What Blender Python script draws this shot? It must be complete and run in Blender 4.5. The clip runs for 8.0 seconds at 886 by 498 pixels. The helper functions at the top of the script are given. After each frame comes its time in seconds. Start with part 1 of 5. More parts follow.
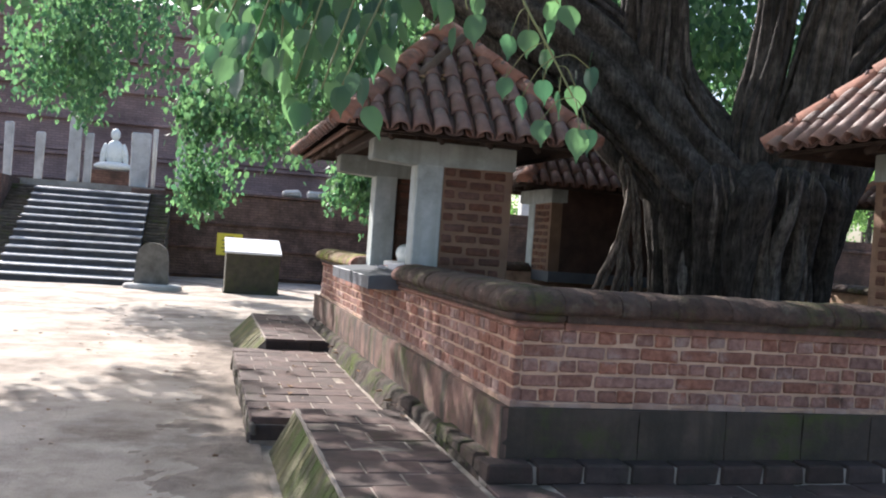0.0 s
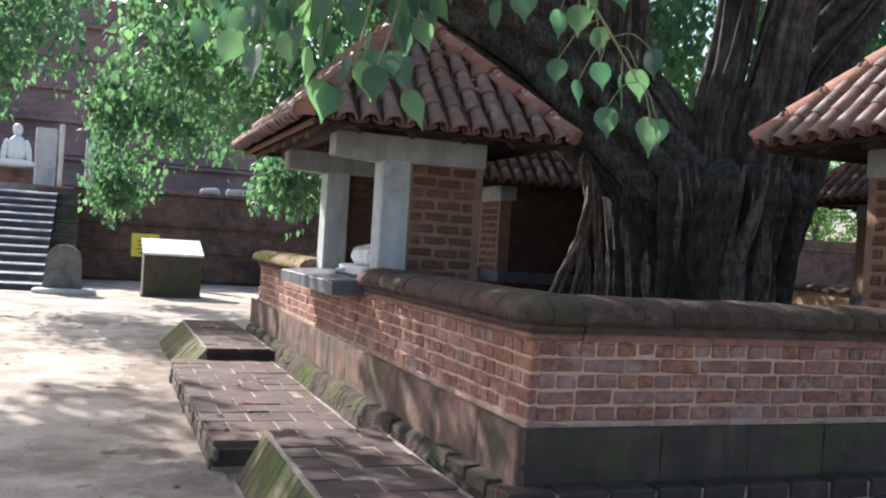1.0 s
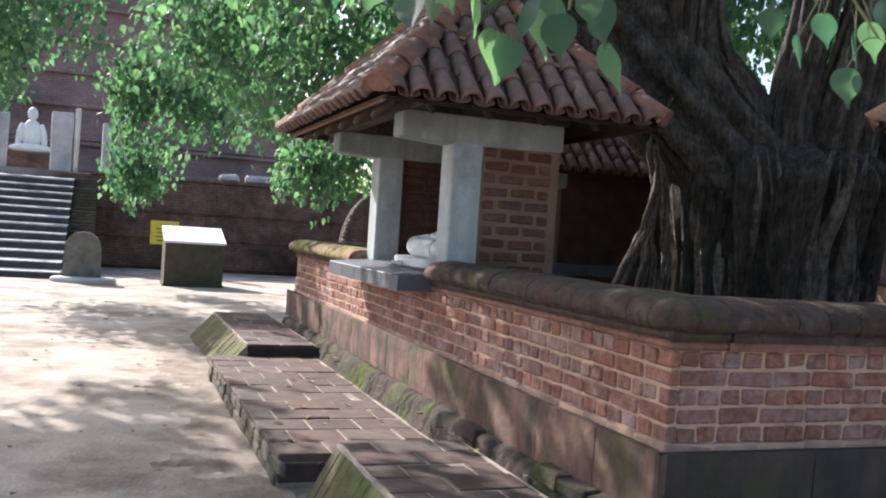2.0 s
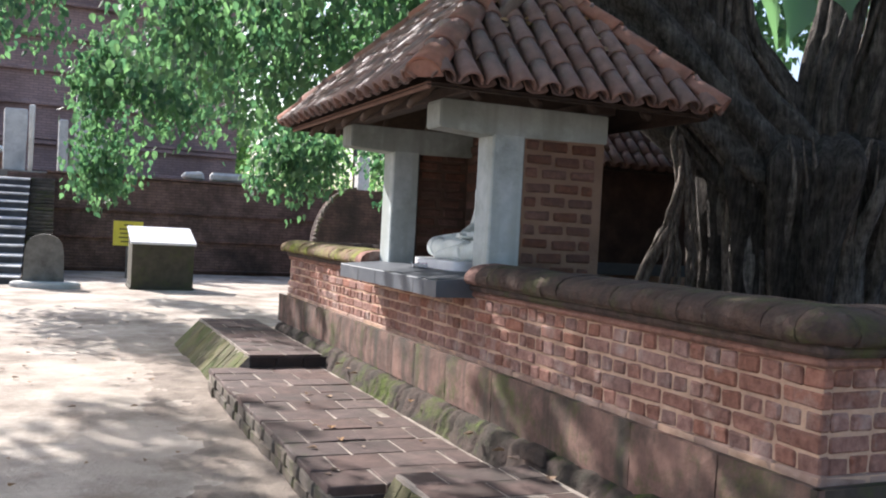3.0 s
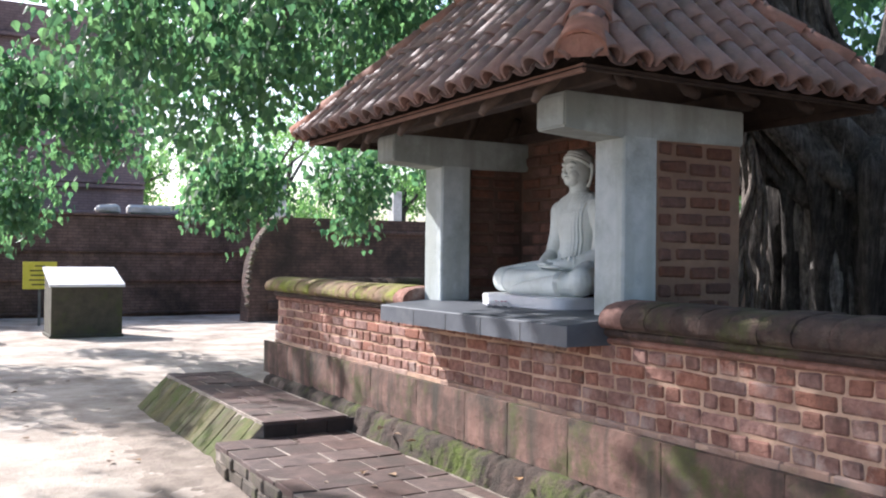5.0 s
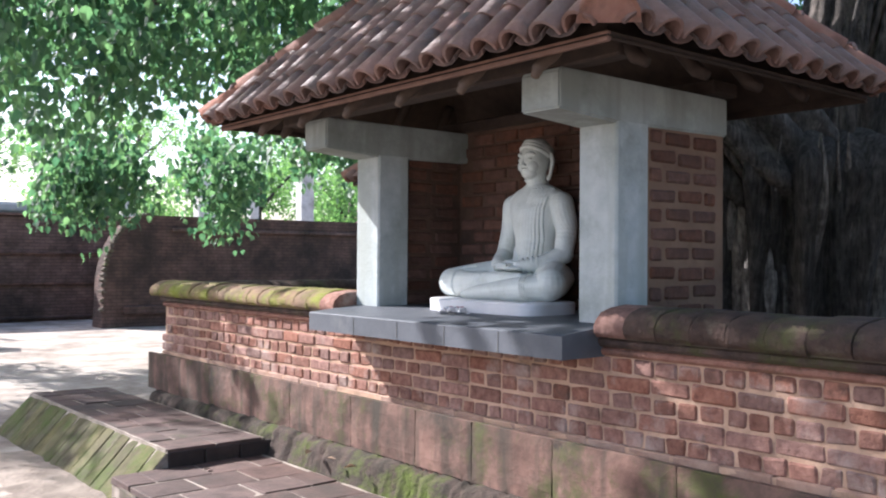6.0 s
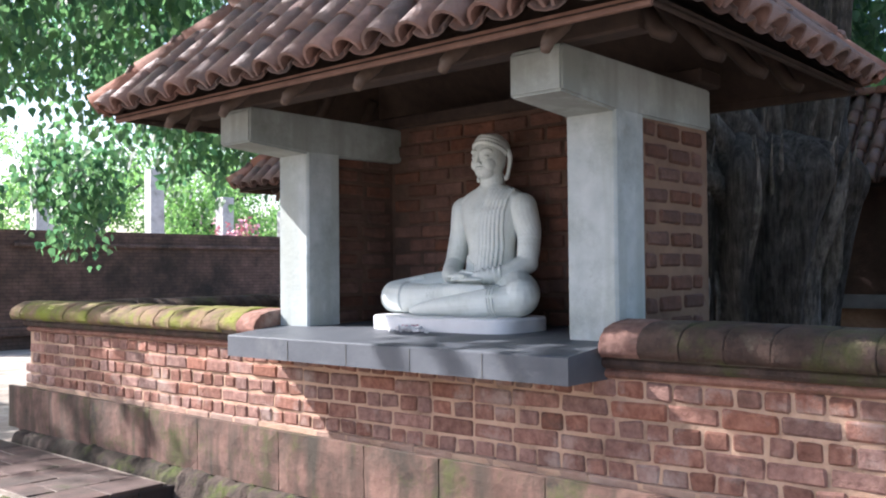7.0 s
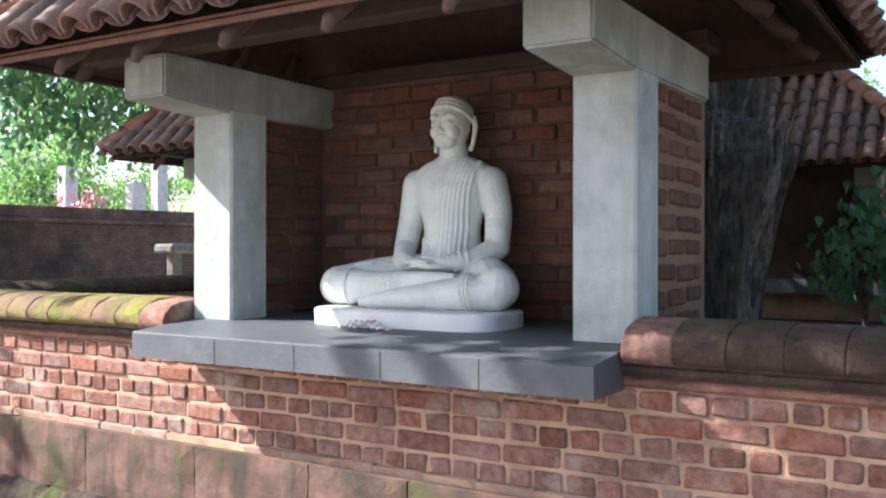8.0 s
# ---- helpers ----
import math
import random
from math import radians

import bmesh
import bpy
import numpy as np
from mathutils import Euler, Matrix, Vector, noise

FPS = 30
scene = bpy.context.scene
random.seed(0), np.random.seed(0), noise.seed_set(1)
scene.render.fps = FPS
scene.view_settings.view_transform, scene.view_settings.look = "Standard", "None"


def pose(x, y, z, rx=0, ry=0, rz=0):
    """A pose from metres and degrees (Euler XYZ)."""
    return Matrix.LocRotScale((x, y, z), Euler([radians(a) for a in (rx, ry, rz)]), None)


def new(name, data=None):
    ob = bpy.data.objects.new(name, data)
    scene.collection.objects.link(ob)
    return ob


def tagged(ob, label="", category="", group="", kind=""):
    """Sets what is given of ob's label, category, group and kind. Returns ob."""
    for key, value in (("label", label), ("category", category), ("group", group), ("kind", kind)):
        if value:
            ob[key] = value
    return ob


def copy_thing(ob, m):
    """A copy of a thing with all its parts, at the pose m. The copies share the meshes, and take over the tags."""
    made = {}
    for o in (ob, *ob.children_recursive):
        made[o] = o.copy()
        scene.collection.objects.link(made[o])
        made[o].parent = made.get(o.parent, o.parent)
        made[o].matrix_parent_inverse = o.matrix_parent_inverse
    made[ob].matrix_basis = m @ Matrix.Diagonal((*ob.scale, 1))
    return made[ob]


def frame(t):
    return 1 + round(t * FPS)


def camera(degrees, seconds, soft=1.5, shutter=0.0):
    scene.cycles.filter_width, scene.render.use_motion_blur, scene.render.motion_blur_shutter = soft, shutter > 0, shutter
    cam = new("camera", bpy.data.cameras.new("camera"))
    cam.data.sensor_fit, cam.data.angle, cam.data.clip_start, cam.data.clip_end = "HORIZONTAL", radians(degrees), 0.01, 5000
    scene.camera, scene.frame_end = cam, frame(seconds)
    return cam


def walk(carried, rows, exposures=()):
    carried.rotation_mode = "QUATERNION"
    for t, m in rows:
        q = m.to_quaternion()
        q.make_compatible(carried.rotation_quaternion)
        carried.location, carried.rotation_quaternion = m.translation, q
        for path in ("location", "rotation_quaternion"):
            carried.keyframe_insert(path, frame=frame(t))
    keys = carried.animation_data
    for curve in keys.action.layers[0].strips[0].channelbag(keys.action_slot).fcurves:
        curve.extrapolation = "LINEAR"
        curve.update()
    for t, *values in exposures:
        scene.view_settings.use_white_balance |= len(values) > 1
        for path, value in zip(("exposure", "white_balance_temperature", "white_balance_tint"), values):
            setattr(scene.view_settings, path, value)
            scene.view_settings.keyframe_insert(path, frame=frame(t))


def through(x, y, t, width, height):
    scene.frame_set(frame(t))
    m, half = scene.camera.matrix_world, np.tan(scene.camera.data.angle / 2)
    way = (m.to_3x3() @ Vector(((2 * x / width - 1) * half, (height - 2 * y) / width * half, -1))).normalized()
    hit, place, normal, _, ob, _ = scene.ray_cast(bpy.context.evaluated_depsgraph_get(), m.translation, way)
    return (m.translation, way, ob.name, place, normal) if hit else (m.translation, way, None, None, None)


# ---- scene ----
cam = camera(52.2, 8.0, soft=2.0, shutter=0.12)
METRES, EYE, TILT, LEAN, TURN = 7.4, 1.68, 0.0, 0.0, -15.0
ROWS = [
    (0.0, 0.0, 0.0, 0.0, 0.03, -0.4, -4.07),
    (0.5, -0.0359, 0.0389, -0.0009, -2.67, -0.03, -4.32),
    (1.0, -0.0693, 0.079, 0.0007, -5.69, -0.21, -3.53),
    (1.5, -0.0986, 0.1286, -0.0009, -4.74, -0.75, -4.14),
    (3.0, -0.2109, 0.2714, -0.0003, -8.28, -1.14, -3.0),
    (3.5, -0.2489, 0.3222, -0.0018, -10.82, -0.29, -3.42),
    (4.0, -0.2859, 0.3799, -0.0015, -14.05, -0.28, -3.28),
    (4.5, -0.3186, 0.4425, 0.0008, -13.68, 0.44, -1.34),
    (6.0, -0.4023, 0.6254, 0.0009, -24.36, 0.65, -0.39),
    (6.5, -0.4197, 0.6879, 0.001, -32.23, 0.99, -0.61),
    (7.0, -0.4259, 0.7497, 0.0001, -33.86, 1.41, 0.53),
    (7.5, -0.4234, 0.8158, 0.002, -38.33, 0.36, -1.22),
    (8.0, -0.4228, 0.8738, 0.0059, -43.22, -0.11, -0.05),
]
EXPOSURES = [(0.0, 1.08, 6130, 16), (1.5, 1.10, 6130, 16), (3.0, 1.05, 6090, 16), (4.5, 1.11, 5950, 17), (6.5, 1.35, 5850, 18), (8.0, 1.53, 6070, 17)]
walk(cam, [(t, pose(0, 0, EYE, TILT, LEAN, TURN) @ pose(METRES * x, METRES * y, METRES * z, 90 + pitch, roll, yaw)) for t, x, y, z, yaw, pitch, roll in ROWS], EXPOSURES)

# ---- daylight ----
SUN_WAY = Vector((0.42, -0.86, -0.68)).normalized()
SUN_UP = math.asin(-SUN_WAY.z)
world = bpy.data.worlds.new("sky")
scene.world = world
world.use_nodes = True
wn = world.node_tree.nodes
sky = wn.new("ShaderNodeTexSky")
sky.sky_type = "NISHITA"
sky.sun_disc = False
sky.sun_elevation = SUN_UP
sky.sun_rotation = math.atan2(-SUN_WAY.x, -SUN_WAY.y)
sky.dust_density = 3.0
wn["Background"].inputs["Strength"].default_value = 0.15
world.node_tree.links.new(sky.outputs["Color"], wn["Background"].inputs["Color"])
sun_lamp = bpy.data.lights.new("sun", "SUN")
sun_lamp.energy, sun_lamp.angle, sun_lamp.color = 5.0, radians(0.6), (1.0, 0.95, 0.86)
sun = new("sun", sun_lamp)
sun.rotation_mode = "QUATERNION"
sun.rotation_quaternion = SUN_WAY.to_track_quat("-Z", "Y")

# ---- materials ----


def rgb(c):
    return (*c, 1.0)


def material(name, low, high, scale=6.0, rough=0.85, bump=0.3, bump_scale=60.0, stain=None, stain_scale=1.2, stain_amount=0.5,
             per_piece=0.0, metal=0.0, streak=None, courses=0.0, moss=None, moss_amount=0.0, spec=0.4, bump_far=0.01, grain=None):
    """Mottled colour between low and high, a coarse stain, moss patches, a random shade for each piece, and fine relief."""
    m = bpy.data.materials.new(name)
    m.use_nodes = True
    n, link = m.node_tree.nodes, m.node_tree.links.new
    out = n["Principled BSDF"]
    geo = n.new("ShaderNodeNewGeometry")

    def tex(s, detail=6.0, roughness=0.6):
        t = n.new("ShaderNodeTexNoise")
        t.inputs["Scale"].default_value, t.inputs["Detail"].default_value, t.inputs["Roughness"].default_value = s, detail, roughness
        link(geo.outputs["Position"], t.inputs["Vector"])
        return t.outputs["Fac"]

    def ramp(fac, a, b):
        r = n.new("ShaderNodeMapRange")
        r.inputs["From Min"].default_value, r.inputs["From Max"].default_value = a, b
        link(fac, r.inputs["Value"])
        return r.outputs["Result"]

    def mix(fac, a, b, blend="MIX"):
        x = n.new("ShaderNodeMix")
        x.data_type, x.blend_type = "RGBA", blend
        for sock, v in ((x.inputs[0], fac), (x.inputs[6], a), (x.inputs[7], b)):
            if isinstance(v, bpy.types.NodeSocket):
                link(v, sock)
            elif isinstance(v, tuple):
                sock.default_value = rgb(v)
            else:
                sock.default_value = v
        return x.outputs[2]

    col = mix(ramp(tex(scale), 0.3, 0.7), low, high)
    if per_piece:
        info = n.new("ShaderNodeObjectInfo")
        both = n.new("ShaderNodeMath")
        both.operation = "ADD"
        link(info.outputs["Random"], both.inputs[0])
        link(geo.outputs["Random Per Island"], both.inputs[1])
        frac = n.new("ShaderNodeMath")
        frac.operation = "FRACT"
        link(both.outputs[0], frac.inputs[0])
        hsv = n.new("ShaderNodeHueSaturation")
        link(col, hsv.inputs["Color"])
        link(ramp_out(n, link, frac.outputs[0], 1 - per_piece, 1 + per_piece), hsv.inputs["Value"])
        sat = n.new("ShaderNodeMath")
        sat.operation = "FRACT"
        mul = n.new("ShaderNodeMath")
        mul.operation = "MULTIPLY"
        mul.inputs[1].default_value = 7.31
        link(frac.outputs[0], mul.inputs[0])
        link(mul.outputs[0], sat.inputs[0])
        link(ramp_out(n, link, sat.outputs[0], 1 - per_piece, 1 + 0.4 * per_piece), hsv.inputs["Saturation"])
        col = hsv.outputs["Color"]
    if courses:
        flat = n.new("ShaderNodeSeparateXYZ")
        link(geo.outputs["Position"], flat.inputs[0])
        across = n.new("ShaderNodeMath")
        across.operation = "ADD"
        link(flat.outputs["X"], across.inputs[0])
        link(flat.outputs["Y"], across.inputs[1])
        plane = n.new("ShaderNodeCombineXYZ")
        link(across.outputs[0], plane.inputs["X"])
        link(flat.outputs["Z"], plane.inputs["Y"])
        bt = n.new("ShaderNodeTexBrick")
        link(plane.outputs[0], bt.inputs["Vector"])
        for sock, v in (("Scale", 1.0), ("Brick Width", 3.2 * courses), ("Row Height", courses), ("Mortar Size", 0.12 * courses)):
            bt.inputs[sock].default_value = v
        bt.inputs["Color1"].default_value, bt.inputs["Color2"].default_value, bt.inputs["Mortar"].default_value = (0.88, 0.88, 0.88, 1), (1.14, 1.12, 1.1, 1), (0.68, 0.68, 0.68, 1)
        col = mix(1.0, col, bt.outputs["Color"], "MULTIPLY")
    if stain:
        col = mix(ramp(tex(stain_scale, 8.0, 0.7), 0.62 - 0.3 * stain_amount, 0.78 - 0.2 * stain_amount), col, stain)
    if streak:
        sc = n.new("ShaderNodeVectorMath")
        sc.operation = "MULTIPLY"
        sc.inputs[1].default_value = (7.0, 7.0, 0.6)
        link(geo.outputs["Position"], sc.inputs[0])
        st = n.new("ShaderNodeTexNoise")
        st.inputs["Scale"].default_value, st.inputs["Detail"].default_value = 1.0, 5.0
        link(sc.outputs[0], st.inputs["Vector"])
        col = mix(ramp(st.outputs["Fac"], 0.48, 0.68), col, streak)
    if moss:
        col = mix(ramp(tex(2.3, 9.0, 0.75), 0.68 - 0.32 * moss_amount, 0.78 - 0.25 * moss_amount), col, moss)
    link(col, out.inputs["Base Color"])
    out.inputs["Roughness"].default_value, out.inputs["Metallic"].default_value = rough, metal
    out.inputs["Specular IOR Level"].default_value = spec
    if bump:
        b = n.new("ShaderNodeBump")
        b.inputs["Strength"].default_value, b.inputs["Distance"].default_value = bump, bump_far
        if grain:
            gs = n.new("ShaderNodeVectorMath")
            gs.operation = "MULTIPLY"
            gs.inputs[1].default_value = grain
            link(geo.outputs["Position"], gs.inputs[0])
            gt = n.new("ShaderNodeTexNoise")
            gt.inputs["Scale"].default_value, gt.inputs["Detail"].default_value, gt.inputs["Roughness"].default_value = 1.0, 9.0, 0.7
            link(gs.outputs[0], gt.inputs["Vector"])
            link(gt.outputs["Fac"], b.inputs["Height"])
            lift = ramp_out(n, link, ramp(gt.outputs["Fac"], 0.35, 0.65), 0.35, 1.75)
            link(mix(1.0, col, lift, "MULTIPLY"), out.inputs["Base Color"])
        else:
            link(tex(bump_scale, 8.0, 0.65), b.inputs["Height"])
        link(b.outputs["Normal"], out.inputs["Normal"])
    return m


def ramp_out(n, link, fac, a, b):
    r = n.new("ShaderNodeMapRange")
    r.inputs["To Min"].default_value, r.inputs["To Max"].default_value = a, b
    link(fac, r.inputs["Value"])
    return r.outputs["Result"]


def leaf_material(name, low, high, through=0.45):
    m = bpy.data.materials.new(name)
    m.use_nodes = True
    n, link = m.node_tree.nodes, m.node_tree.links.new
    out, end = n["Principled BSDF"], n["Material Output"]
    geo = n.new("ShaderNodeNewGeometry")
    mixc = n.new("ShaderNodeMix")
    mixc.data_type = "RGBA"
    mixc.inputs[6].default_value, mixc.inputs[7].default_value = rgb(low), rgb(high)
    info = n.new("ShaderNodeObjectInfo")
    both = n.new("ShaderNodeMath")
    both.operation = "ADD"
    link(geo.outputs["Random Per Island"], both.inputs[0])
    link(info.outputs["Random"], both.inputs[1])
    frac = n.new("ShaderNodeMath")
    frac.operation = "FRACT"
    link(both.outputs[0], frac.inputs[0])
    link(frac.outputs[0], mixc.inputs[0])
    link(mixc.outputs[2], out.inputs["Base Color"])
    out.inputs["Roughness"].default_value = 0.5
    tr = n.new("ShaderNodeBsdfTranslucent")
    bright = n.new("ShaderNodeMix")
    bright.data_type, bright.blend_type = "RGBA", "MULTIPLY"
    bright.inputs[0].default_value = 1.0
    bright.inputs[7].default_value = (2.1, 2.65, 1.6, 1.0)
    link(mixc.outputs[2], bright.inputs[6])
    link(bright.outputs[2], tr.inputs["Color"])
    sh = n.new("ShaderNodeMixShader")
    sh.inputs[0].default_value = through
    link(out.outputs[0], sh.inputs[1])
    link(tr.outputs[0], sh.inputs[2])
    link(sh.outputs[0], end.inputs["Surface"])
    return m


